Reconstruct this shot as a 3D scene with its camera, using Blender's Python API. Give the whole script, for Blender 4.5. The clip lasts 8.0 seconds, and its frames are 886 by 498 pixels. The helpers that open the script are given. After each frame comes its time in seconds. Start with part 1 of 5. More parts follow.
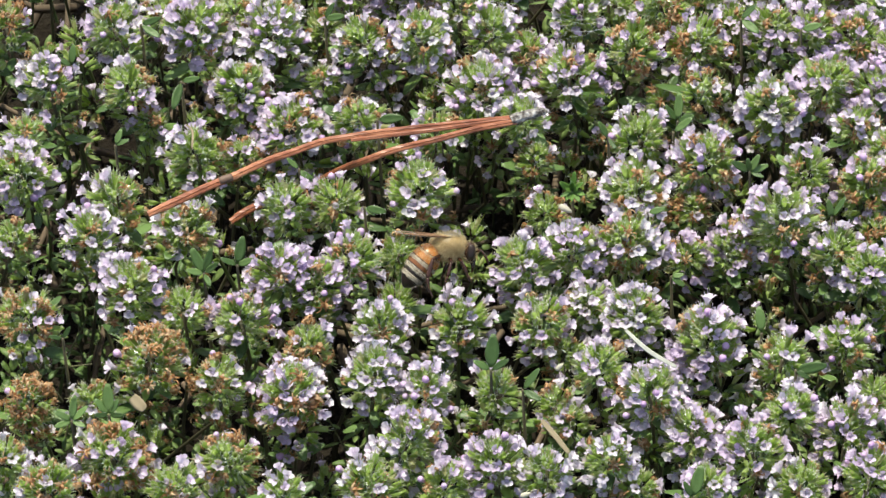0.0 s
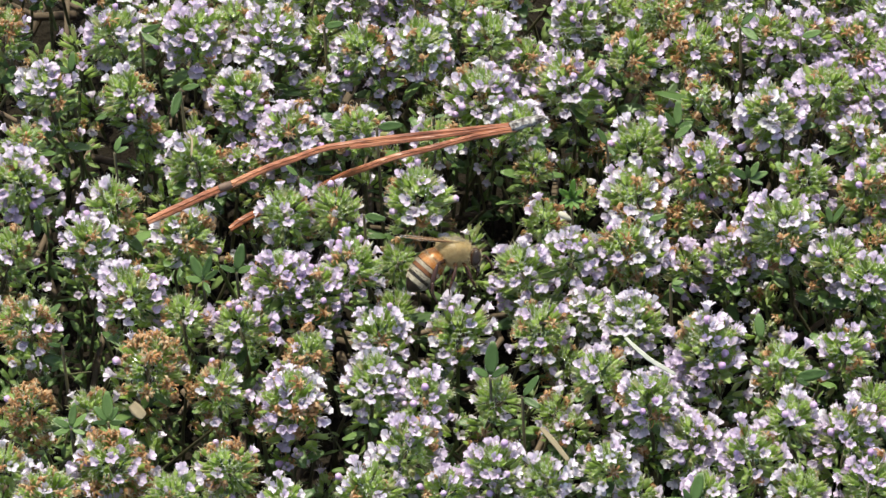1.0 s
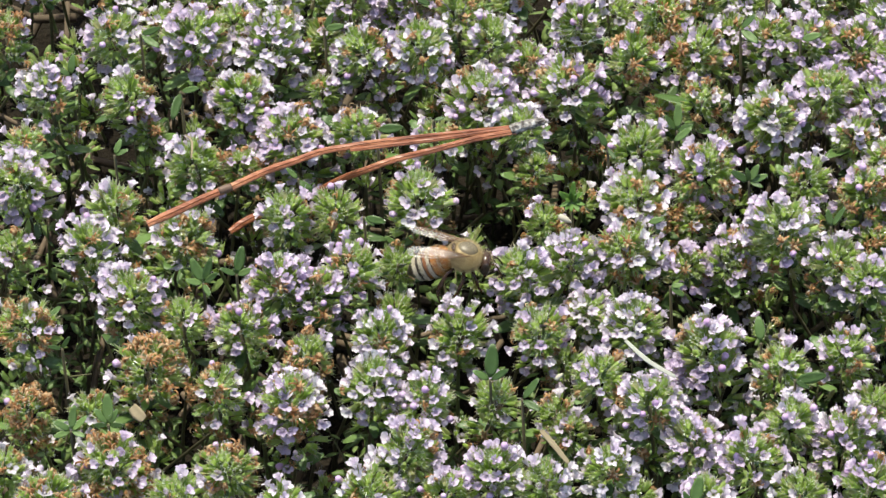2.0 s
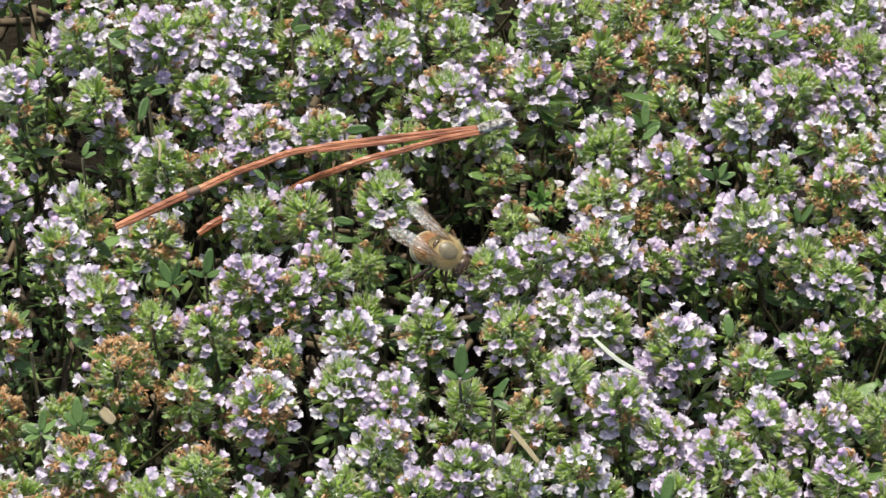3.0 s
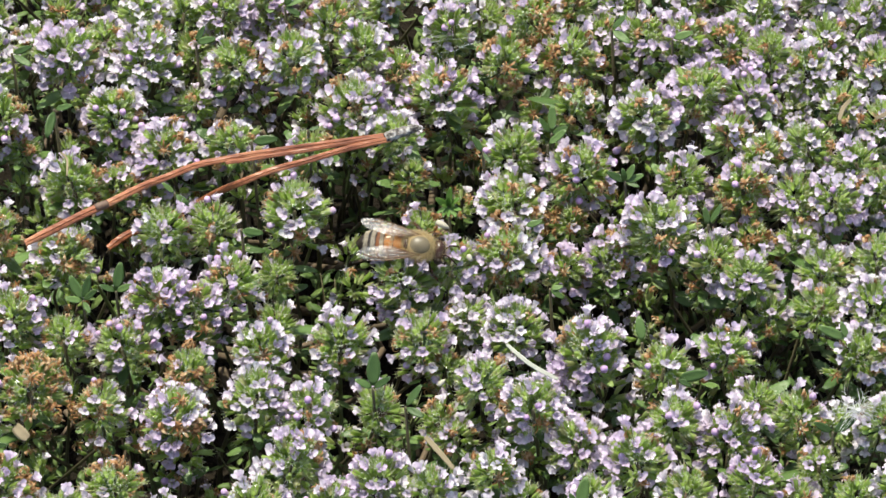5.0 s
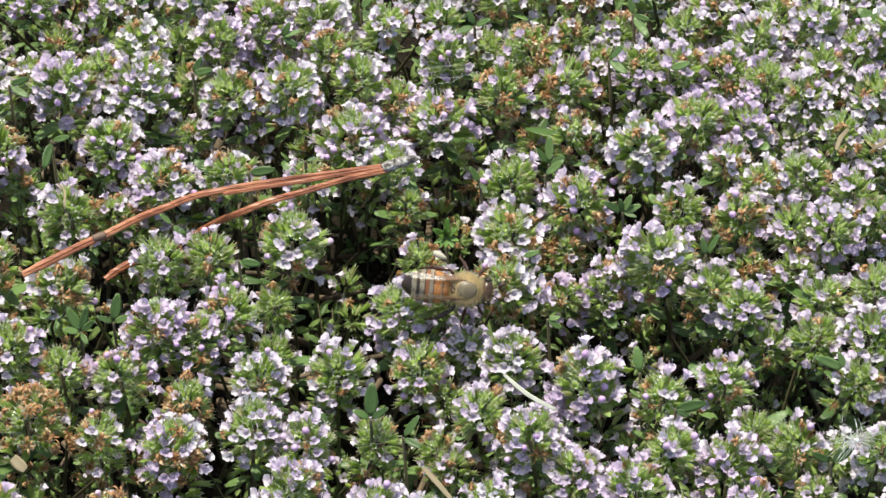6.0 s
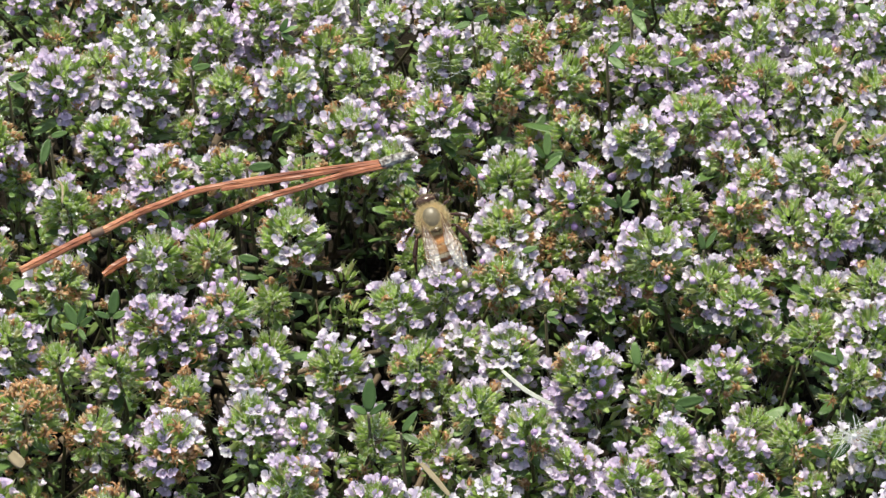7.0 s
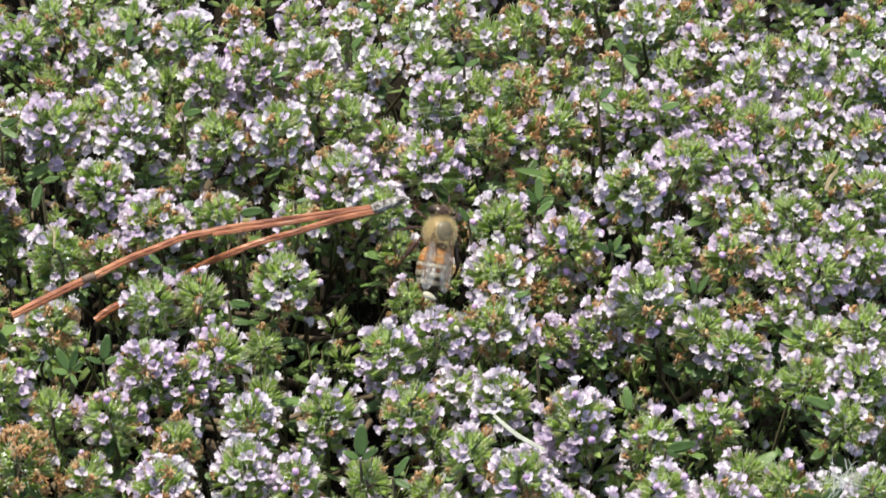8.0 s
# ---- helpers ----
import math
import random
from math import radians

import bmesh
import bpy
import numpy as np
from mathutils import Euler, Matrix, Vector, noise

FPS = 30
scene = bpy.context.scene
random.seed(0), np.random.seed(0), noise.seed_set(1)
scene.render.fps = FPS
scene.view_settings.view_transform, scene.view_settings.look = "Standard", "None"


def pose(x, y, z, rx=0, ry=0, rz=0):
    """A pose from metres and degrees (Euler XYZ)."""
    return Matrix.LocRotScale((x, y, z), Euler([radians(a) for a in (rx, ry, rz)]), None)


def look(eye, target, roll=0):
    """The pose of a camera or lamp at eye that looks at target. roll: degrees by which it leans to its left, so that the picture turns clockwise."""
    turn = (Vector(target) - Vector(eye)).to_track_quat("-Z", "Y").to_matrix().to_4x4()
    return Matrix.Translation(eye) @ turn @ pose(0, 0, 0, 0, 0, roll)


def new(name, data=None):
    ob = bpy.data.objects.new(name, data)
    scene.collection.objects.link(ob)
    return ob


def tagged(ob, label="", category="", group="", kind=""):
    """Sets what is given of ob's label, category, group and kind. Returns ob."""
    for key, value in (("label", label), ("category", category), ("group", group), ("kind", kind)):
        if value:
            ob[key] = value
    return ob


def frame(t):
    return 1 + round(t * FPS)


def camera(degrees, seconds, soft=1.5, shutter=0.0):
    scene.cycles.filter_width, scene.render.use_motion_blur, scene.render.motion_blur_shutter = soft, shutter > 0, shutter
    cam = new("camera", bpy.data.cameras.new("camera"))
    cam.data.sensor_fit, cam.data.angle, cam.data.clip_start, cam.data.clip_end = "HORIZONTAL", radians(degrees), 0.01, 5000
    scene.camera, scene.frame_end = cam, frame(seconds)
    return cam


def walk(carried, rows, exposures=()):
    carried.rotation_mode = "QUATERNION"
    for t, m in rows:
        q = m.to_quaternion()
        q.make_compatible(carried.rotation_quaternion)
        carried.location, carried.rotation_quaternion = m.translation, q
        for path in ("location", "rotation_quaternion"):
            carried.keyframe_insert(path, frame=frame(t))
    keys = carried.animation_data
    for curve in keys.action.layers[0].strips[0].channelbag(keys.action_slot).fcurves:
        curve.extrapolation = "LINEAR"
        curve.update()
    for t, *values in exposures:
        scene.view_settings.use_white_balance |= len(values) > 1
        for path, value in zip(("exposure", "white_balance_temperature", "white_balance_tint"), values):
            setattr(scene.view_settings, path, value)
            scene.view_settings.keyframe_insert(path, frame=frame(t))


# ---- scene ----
MM = 0.001
CANOPY = 0.050

# camera: hand-held at arm's length from the carpet, it only turns
cam = camera(7.15, 8.0, soft=1.4, shutter=0.5)
EYE = (0.0, -0.70711, 0.75711)
PATH = [
    (0.0, 45.0000, -0.0000, 0.0000),
    (0.5, 45.0424, 0.0240, -0.0284),
    (1.0, 45.0597, 0.0169, -0.0245),
    (2.5, 45.0850, -0.0118, -0.0112),
    (3.0, 45.0826, 0.1471, -0.5122),
    (3.5, 45.0791, 0.2140, -0.6908),
    (4.0, 45.0669, 0.3546, -1.1986),
    (4.2, 45.0560, 0.3973, -1.4412),
    (5.3, 45.2545, 0.6104, -2.0341),
    (5.5, 45.3454, 0.6151, -2.0417),
    (6.0, 45.3805, 0.6385, -2.0588),
    (6.5, 45.3466, 0.6439, -2.0604),
    (7.0, 45.3458, 0.6275, -2.0715),
    (7.5, 45.4114, 0.6398, -2.0880),
    (8.0, 45.7093, 0.6126, -2.1506),
]
walk(cam, [(t, pose(*EYE, rx, ry, rz)) for t, rx, ry, rz in PATH], [(0.0, 0.47), (8.0, 0.47)])

# world and sun
SUN_ELEVATION, SUN_AZIMUTH = 74.0, 25.0   # azimuth: degrees from +y towards -x
world = bpy.data.worlds.new("world")
scene.world = world
world.use_nodes = True
wt = world.node_tree
sky = wt.nodes.new("ShaderNodeTexSky")
sky.sky_type, sky.sun_disc = "NISHITA", False
sky.dust_density, sky.ozone_density = 2.4, 0.6      # hazy summer sky
sky.sun_elevation, sky.sun_rotation = radians(SUN_ELEVATION), radians(-SUN_AZIMUTH)
wt.links.new(sky.outputs["Color"], wt.nodes["Background"].inputs["Color"])
wt.nodes["Background"].inputs["Strength"].default_value = 0.165
sun = new("sun", bpy.data.lights.new("sun", "SUN"))
sun.data.energy, sun.data.angle, sun.data.color = 4.7, radians(0.53), (0.98, 0.955, 0.79)
ce, se = math.cos(radians(SUN_ELEVATION)), math.sin(radians(SUN_ELEVATION))
ca, sa = math.cos(radians(SUN_AZIMUTH)), math.sin(radians(SUN_AZIMUTH))
SUN_WAY = Vector((-sa * ce, ca * ce, se))
sun.matrix_basis = look(SUN_WAY * 3.0, (0, 0, 0))


# ---------------------------------------------------------------- materials
def material(name):
    m = bpy.data.materials.new(name)
    m.use_nodes = True
    t = m.node_tree
    return m, t, t.nodes["Principled BSDF"], t.nodes["Material Output"]


def ramp(t, stops):
    r = t.nodes.new("ShaderNodeValToRGB")
    e = r.color_ramp.elements
    while len(e) < len(stops):
        e.new(0.5)
    for el, (p, c) in zip(e, stops):
        el.position, el.color = p, (*c, 1)
    return r


def texture(t, scale, detail=3.0, coords="Object"):
    co = t.nodes.new("ShaderNodeTexCoord")
    n = t.nodes.new("ShaderNodeTexNoise")
    n.inputs["Scale"].default_value, n.inputs["Detail"].default_value = scale, detail
    t.links.new(co.outputs[coords], n.inputs["Vector"])
    return n


def mixed(t, a, b, fac, kind="MIX"):
    m = t.nodes.new("ShaderNodeMix")
    m.data_type, m.blend_type = "RGBA", kind
    for src, i in ((fac, 0), (a, 6), (b, 7)):
        if hasattr(src, "is_output"):
            t.links.new(src, m.inputs[i])
        elif i == 0:
            m.inputs[0].default_value = src
        else:
            m.inputs[i].default_value = (*src, 1)
    return m.outputs[2]


def bump(t, shader, height, strength, distance):
    b = t.nodes.new("ShaderNodeBump")
    b.inputs["Strength"].default_value, b.inputs["Distance"].default_value = strength, distance
    t.links.new(height, b.inputs["Height"])
    t.links.new(b.outputs["Normal"], shader.inputs["Normal"])


def thin(t, shader, out, colour, amount):
    """Light shines through: a translucent share beside the surface shader."""
    tr = t.nodes.new("ShaderNodeBsdfTranslucent")
    t.links.new(colour, tr.inputs["Color"])
    mx = t.nodes.new("ShaderNodeMixShader")
    mx.inputs[0].default_value = amount
    t.links.new(shader.outputs[0], mx.inputs[1])
    t.links.new(tr.outputs[0], mx.inputs[2])
    t.links.new(mx.outputs[0], out.inputs["Surface"])


def grown(name, stops, scale, rough, through_share=0.35, source="island", fine=2500.0, relief=0.00008, spec=0.4, tint=None):
    """A living surface: colour varies piece by piece, with blotches and fine relief."""
    m, t, s, out = material(name)
    if source == "island":
        g = t.nodes.new("ShaderNodeNewGeometry")
        rnd = g.outputs["Random Per Island"]
    else:
        g = t.nodes.new("ShaderNodeObjectInfo")
        rnd = g.outputs["Random"]
    base = ramp(t, stops)
    t.links.new(rnd, base.inputs[0])
    whole = base.outputs[0]
    if tint:        # fresher and older flowers stand in patches
        where = t.nodes.new("ShaderNodeNewGeometry").outputs["Position"]
        for size, low, high, share in ((60.0, 0.44, 0.60, 0.62), (420.0, 0.50, 0.66, 0.50)):
            drift = t.nodes.new("ShaderNodeTexNoise")
            drift.inputs["Scale"].default_value, drift.inputs["Detail"].default_value = size, 1.0
            t.links.new(where, drift.inputs["Vector"])
            much = ramp(t, [(low, (0, 0, 0)), (high, (share, share, share))])
            t.links.new(drift.outputs["Fac"], much.inputs[0])
            whole = mixed(t, whole, tint, much.outputs[0])
    blot = texture(t, scale)
    shade = ramp(t, [(0.3, (0.80, 0.80, 0.78)), (0.65, (1.0, 1.0, 1.0))])
    t.links.new(blot.outputs["Fac"], shade.inputs[0])
    col = mixed(t, whole, shade.outputs[0], 1.0, "MULTIPLY")
    t.links.new(col, s.inputs["Base Color"])
    s.inputs["Roughness"].default_value = rough
    s.inputs["Specular IOR Level"].default_value = spec
    f = texture(t, fine, 2.0)
    bump(t, s, f.outputs["Fac"], 0.5, relief)
    if through_share > 0:
        thin(t, s, out, col, through_share)
    return m


PETAL = grown("petal", [(0.0, (0.72, 0.63, 0.75)), (0.35, (0.78, 0.73, 0.79)), (0.7, (0.76, 0.67, 0.77)), (1.0, (0.82, 0.80, 0.81))], 900, 0.27, 0.42, "object", 2200.0, 0.00022, 0.7, (0.68, 0.51, 0.74))
BUD = grown("bud", [(0.0, (0.66, 0.42, 0.70)), (1.0, (0.74, 0.56, 0.78))], 900, 0.45, 0.30, "object")
STAMEN = grown("stamen", [(0.0, (0.75, 0.68, 0.80)), (1.0, (0.62, 0.50, 0.66))], 900, 0.4, 0.2)
CALYX = grown("calyx", [(0.0, (0.34, 0.48, 0.095)), (0.5, (0.45, 0.60, 0.155)), (0.85, (0.55, 0.68, 0.26)), (1.0, (0.52, 0.51, 0.25))], 700, 0.42, 0.60)
TEETH = grown("calyx_teeth", [(0.0, (0.50, 0.60, 0.26)), (0.6, (0.60, 0.64, 0.36)), (1.0, (0.55, 0.40, 0.26))], 700, 0.5, 0.58)
HAIR = grown("plant_hair", [(0.0, (0.72, 0.75, 0.62)), (1.0, (0.80, 0.80, 0.75))], 700, 0.2, 0.3, spec=0.8)
WITHERED = grown("withered", [(0.0, (0.32, 0.14, 0.055)), (0.5, (0.52, 0.28, 0.12)), (1.0, (0.68, 0.48, 0.28))], 900, 0.5, 0.40)
LEAF = grown("leaf", [(0.0, (0.065, 0.125, 0.032)), (0.5, (0.115, 0.205, 0.052)), (1.0, (0.21, 0.33, 0.10))], 500, 0.42, 0.38, "object", 1800.0, 0.0002, 0.5)
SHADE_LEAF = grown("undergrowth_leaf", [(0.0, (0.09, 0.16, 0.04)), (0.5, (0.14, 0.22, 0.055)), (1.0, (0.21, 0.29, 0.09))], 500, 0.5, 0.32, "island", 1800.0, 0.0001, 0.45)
YOUNG = grown("young_leaf", [(0.0, (0.12, 0.25, 0.045)), (1.0, (0.18, 0.33, 0.065))], 500, 0.45, 0.45, "object", 1800.0, 0.0002, 0.4)
STEM = grown("stem", [(0.0, (0.11, 0.14, 0.045)), (0.6, (0.10, 0.085, 0.045)), (1.0, (0.12, 0.16, 0.05))], 600, 0.6, 0.0)
BARK = grown("woody_stem", [(0.0, (0.09, 0.065, 0.04)), (1.0, (0.16, 0.115, 0.075))], 600, 0.8, 0.0)


# ---------------------------------------------------------------- mesh tools
class Pile:
    """Pieces gathered into one mesh."""

    def __init__(self):
        self.v, self.f, self.m, self.n = [], [], [], 0

    def add(self, tpl, matrix=None, slot=None):
        v, f, m = tpl
        if matrix is not None:
            v = v @ matrix[:3, :3].T + matrix[:3, 3]
        k = self.n
        self.v.append(v)
        self.f.extend([tuple(i + k for i in face) for face in f])
        self.m.extend(m if slot is None else [slot] * len(f))
        self.n += len(v)

    def template(self):
        return np.concatenate(self.v), self.f, self.m

    def mesh(self, name, mats, smooth=True):
        me = bpy.data.meshes.new(name)
        me.from_pydata(np.concatenate(self.v).tolist(), [], self.f)
        for x in mats:
            me.materials.append(x)
        me.polygons.foreach_set("material_index", self.m)
        me.polygons.foreach_set("use_smooth", [smooth] * len(self.f))
        me.update()
        return me


def part(name, me, parent, label="", matrix=None):
    ob = new(name, me)
    ob.parent = parent
    if matrix is not None:
        ob.matrix_basis = matrix
    if label:
        ob["label"] = label
    return ob


def unit(v):
    v = np.asarray(v, float)
    return v / (np.linalg.norm(v) + 1e-12)


def frame_of(d, up=(0, 0, 1), at=(0, 0, 0), size=1.0, spin=0.0):
    """A 4 x 4 whose z runs along d and whose y leans towards up."""
    z = unit(d)
    u = np.asarray(up, float)
    y = u - z * (u @ z)
    if np.linalg.norm(y) < 1e-4:
        y = np.array([0.0, 1.0, 0.0]) - z * z[1]
    y = unit(y)
    x = np.cross(y, z)
    c, s = math.cos(spin), math.sin(spin)
    x, y = x * c + y * s, y * c - x * s
    m = np.eye(4)
    m[:3, 0], m[:3, 1], m[:3, 2], m[:3, 3] = x * size, y * size, z * size, at
    return m


def to_matrix(m):
    return Matrix([list(r) for r in m])


def tube(points, radii, sides=6, slot=0, caps=True):
    """A round bar along a line of points."""
    pts = np.asarray(points, float)
    rad = np.broadcast_to(np.asarray(radii, float), (len(pts),))
    v, f = [], []
    for i, p in enumerate(pts):
        d = pts[min(i + 1, len(pts) - 1)] - pts[max(i - 1, 0)]
        m = frame_of(d, (0.13, 0.21, 1.0))
        for k in range(sides):
            a = 2 * math.pi * k / sides
            v.append(p + rad[i] * (math.cos(a) * m[:3, 0] + math.sin(a) * m[:3, 1]))
    for i in range(len(pts) - 1):
        for k in range(sides):
            a, b = i * sides + k, i * sides + (k + 1) % sides
            f.append((a, b, b + sides, a + sides))
    if caps:
        f.append(tuple(range(sides))[::-1])
        f.append(tuple((len(pts) - 1) * sides + k for k in range(sides)))
    return np.array(v), f, [slot] * len(f)


def ball(rx, ry, rz, rings=10, sides=14, at=(0, 0, 0), slot=0):
    v, f = [(0, 0, rz)], []
    for i in range(1, rings):
        th = math.pi * i / rings
        for k in range(sides):
            ph = 2 * math.pi * k / sides
            v.append((rx * math.sin(th) * math.cos(ph), ry * math.sin(th) * math.sin(ph), rz * math.cos(th)))
    v.append((0, 0, -rz))
    for k in range(sides):
        f.append((0, 1 + k, 1 + (k + 1) % sides))
        b = 1 + (rings - 2) * sides
        f.append((b + (k + 1) % sides, b + k, len(v) - 1))
    for i in range(rings - 2):
        for k in range(sides):
            a, b = 1 + i * sides + k, 1 + i * sides + (k + 1) % sides
            f.append((a, a + sides, b + sides, b))
    return np.array(v) + np.asarray(at), f, [slot] * len(f)


# ---------------------------------------------------------------- plant pieces, in metres, z outwards
rng = random.Random(7)


def lobe(angle, length, width, lean0, lean1, slot=0, notch=0.0, fine=True):
    """One rounded petal lobe that leaves the throat and curls outwards."""
    outline, across = ((0.40, 0.80, 1.0, 0.90, 0.44), (-1.0, -0.5, 0.0, 0.5, 1.0)) if fine else ((0.42, 0.98, 0.95, 0.45), (-1.0, 0.0, 1.0))
    steps = len(outline) - 1
    v, f = [], []
    r, z = 0.46 * MM, 0.0
    for i in range(steps + 1):
        s = i / steps
        lean = radians(lean0 + (lean1 - lean0) * s)
        if i:
            r += math.sin(lean) * length / steps
            z += math.cos(lean) * length / steps
        half = width * 0.5 * outline[i]
        wob = 0.085 * MM * s
        for c in across:
            cup = 0.17 * MM * c * c * (0.4 + 0.6 * s)
            back = (notch * length * (1 - abs(c)) + 0.10 * length * c * c) * (i == steps)
            v.append((half * c + rng.uniform(-wob, wob), r - back * math.sin(lean) - cup * math.cos(lean) + rng.uniform(-wob, wob),
                      z - back * math.cos(lean) + cup * math.sin(lean) + rng.uniform(-wob, wob)))
    n = len(across)
    for i in range(steps):
        for k in range(n - 1):
            a = i * n + k
            f.append((a, a + 1, a + n + 1, a + n))
    v = np.array(v)
    ca_, sa_ = math.cos(angle), math.sin(angle)
    rot = np.array([[ca_, -sa_, 0], [sa_, ca_, 0], [0, 0, 1]])
    return v @ rot.T, f, [slot] * len(f)


def flower_pile(fine=True):
    """A two-lipped thyme flower: tube, notched upper lip, three lower lobes, stamens."""
    p = Pile()
    j = lambda s: rng.uniform(-s, s)
    if fine:
        p.add(tube([(0, 0, -1.9 * MM), (0, 0, -0.20 * MM), (0, 0, 0.02 * MM)], [0.22 * MM, 0.40 * MM, 0.52 * MM], 6, 0, False))
        p.add(tube([(0, 0, -0.20 * MM), (0, 0.05 * MM, -0.12 * MM)], [0.40 * MM, 0.10 * MM], 6, 1))
    else:
        p.add(tube([(0, 0, -1.5 * MM), (0, 0, 0.02 * MM)], [0.24 * MM, 0.55 * MM], 5, 0, False))
    p.add(lobe(0.0 + j(0.1), (0.95 + j(0.15)) * MM, 1.30 * MM, 6 + j(8), 42 + j(18), 0, 0.16, fine))
    for a in (math.pi, math.pi - 1.12, math.pi + 1.12):
        p.add(lobe(a + j(0.15), (1.10 + j(0.15)) * MM, (1.10 + j(0.12)) * MM, 22 + j(12), 70 + j(26), 0, 0.0, fine))
    for i in range(3 if fine else 2):
        a = (i - 1.0) * 0.7 + j(0.3)
        l = (0.9 + rng.random() * 1.0) * MM
        tip = (math.sin(a) * 0.55 * MM, 0.25 * MM + j(0.3 * MM), l)
        p.add(tube([(math.sin(a) * 0.2 * MM, 0.1 * MM, -0.2 * MM), tip], 0.035 * MM, 3, 1, False))
        p.add(ball(0.12 * MM, 0.11 * MM, 0.09 * MM, 2, 4, tip, 1))
    return p


def bud_mesh():
    p = Pile()
    p.add(tube([(0, 0, -1.4 * MM), (0, 0, -0.5 * MM), (0, 0, 0.1 * MM), (0, 0, 0.55 * MM), (0, 0, 0.85 * MM)],
               [0.25 * MM, 0.42 * MM, 0.68 * MM, 0.60 * MM, 0.20 * MM], 8, 0))
    for a in (0, 2.1, 4.2):
        q = lobe(a, 0.95 * MM, 1.1 * MM, 12, -42, 0)
        p.add((q[0] * np.array([1.15, 1.15, 1.0]), q[1], q[2]))
    return p.mesh("flower_bud", [BUD])


def spent_mesh():
    """A crumpled, fading corolla, half closed."""
    p = Pile()
    j = lambda s: rng.uniform(-s, s)
    p.add(tube([(0, 0, -1.6 * MM), (0, 0, -0.5 * MM), (j(0.1 * MM), 0, 0.1 * MM)], [0.2 * MM, 0.28 * MM, 0.4 * MM], 7, 0, False))
    for i in range(4):
        p.add(lobe(i * 1.57 + j(0.3), (0.85 + j(0.2)) * MM, 0.9 * MM, 10 + j(15), 60 + j(60), 0))
    return p.mesh("fading_flower", [PETAL])


FLOWERS = [flower_pile().mesh("flower", [PETAL, STAMEN, BUD]) for k in range(8)]
BLOSSOMS = [flower_pile(False).template() for k in range(4)]
SPENT = [spent_mesh() for k in range(3)]
BUDS = [bud_mesh()]


def calyx_template(hairs):
    """Slender ribbed bell with five bristle-like teeth and fine hairs."""
    p = Pile()
    sides = 6
    zs, rs = (0.0, 0.8, 2.0), (0.18, 0.42, 0.47)
    v, f, m = [], [], []
    for z, r in zip(zs, rs):
        for k in range(sides):
            a = 2 * math.pi * k / sides
            rr = r * (1.0 + (0.10 if k % 2 else -0.08))
            v.append((rr * math.cos(a) * MM, rr * math.sin(a) * MM, z * MM))
    for i in range(2):
        for k in range(sides):
            a, b = i * sides + k, i * sides + (k + 1) % sides
            f.append((a, b, b + sides, a + sides))
            m.append(0)
    p.add((np.array(v), f, m))
    for k in range(5):
        a = 2 * math.pi * (k + 0.25) / 5 + rng.uniform(-0.1, 0.1)
        up = math.sin(a) > 0.2
        l, spread = (rng.uniform(0.4, 0.6), 0.62) if up else (rng.uniform(0.8, 1.1), rng.uniform(0.62, 0.85))
        o = np.array([0.45 * math.cos(a), 0.45 * math.sin(a), 1.95])
        w = np.array([-math.sin(a), math.cos(a), 0]) * (0.17 if up else 0.12)
        e = np.array([spread * math.cos(a), spread * math.sin(a), 2.0 + l])
        p.add((np.array([o - w, o + w, e]) * MM, [(0, 1, 2)], [1]))
    for _ in range(hairs):
        a, z = rng.uniform(0, 2 * math.pi), rng.uniform(0.2, 2.5)
        o = np.array([0.44 * math.cos(a), 0.44 * math.sin(a), z])
        d = np.array([math.cos(a), math.sin(a), rng.uniform(0.1, 0.9)])
        w = np.array([-math.sin(a), math.cos(a), 0]) * 0.028
        e = o + unit(d) * rng.uniform(0.3, 0.8)
        p.add((np.array([o - w, o + w, e]) * MM, [(0, 1, 2)], [2]))
    return p.template()


def withered_template():
    """Dry remains of a corolla: a tight knot of curled brown strips in the mouth of the calyx."""
    p = Pile()
    for i in range(13):
        a = i * 2.4 + rng.uniform(-0.3, 0.3)
        r, z = rng.uniform(0.15, 0.60), rng.uniform(-0.5, 0.0)
        lean, turn = rng.uniform(-20, 35), rng.choice((-1, 1, 1)) * rng.uniform(35, 75)
        w, l = rng.uniform(0.10, 0.22), rng.uniform(0.24, 0.40)
        v = []
        for k in range(6):
            for c in (-1, 1):
                x, y = w * c * (1 - 0.12 * k), r
                v.append((x * math.cos(a) - y * math.sin(a), x * math.sin(a) + y * math.cos(a), z + 0.06 * c))
            r += l * math.sin(radians(lean))
            z += l * math.cos(radians(lean))
            lean += turn
        p.add((np.array(v) * MM, [(2 * k, 2 * k + 1, 2 * k + 3, 2 * k + 2) for k in range(5)], [0] * 5))
    p.add(tube([(0, 0, -0.9 * MM), (0.05 * MM, 0, -0.1 * MM)], [0.24 * MM, 0.45 * MM], 6, 0, False))
    return p.template()


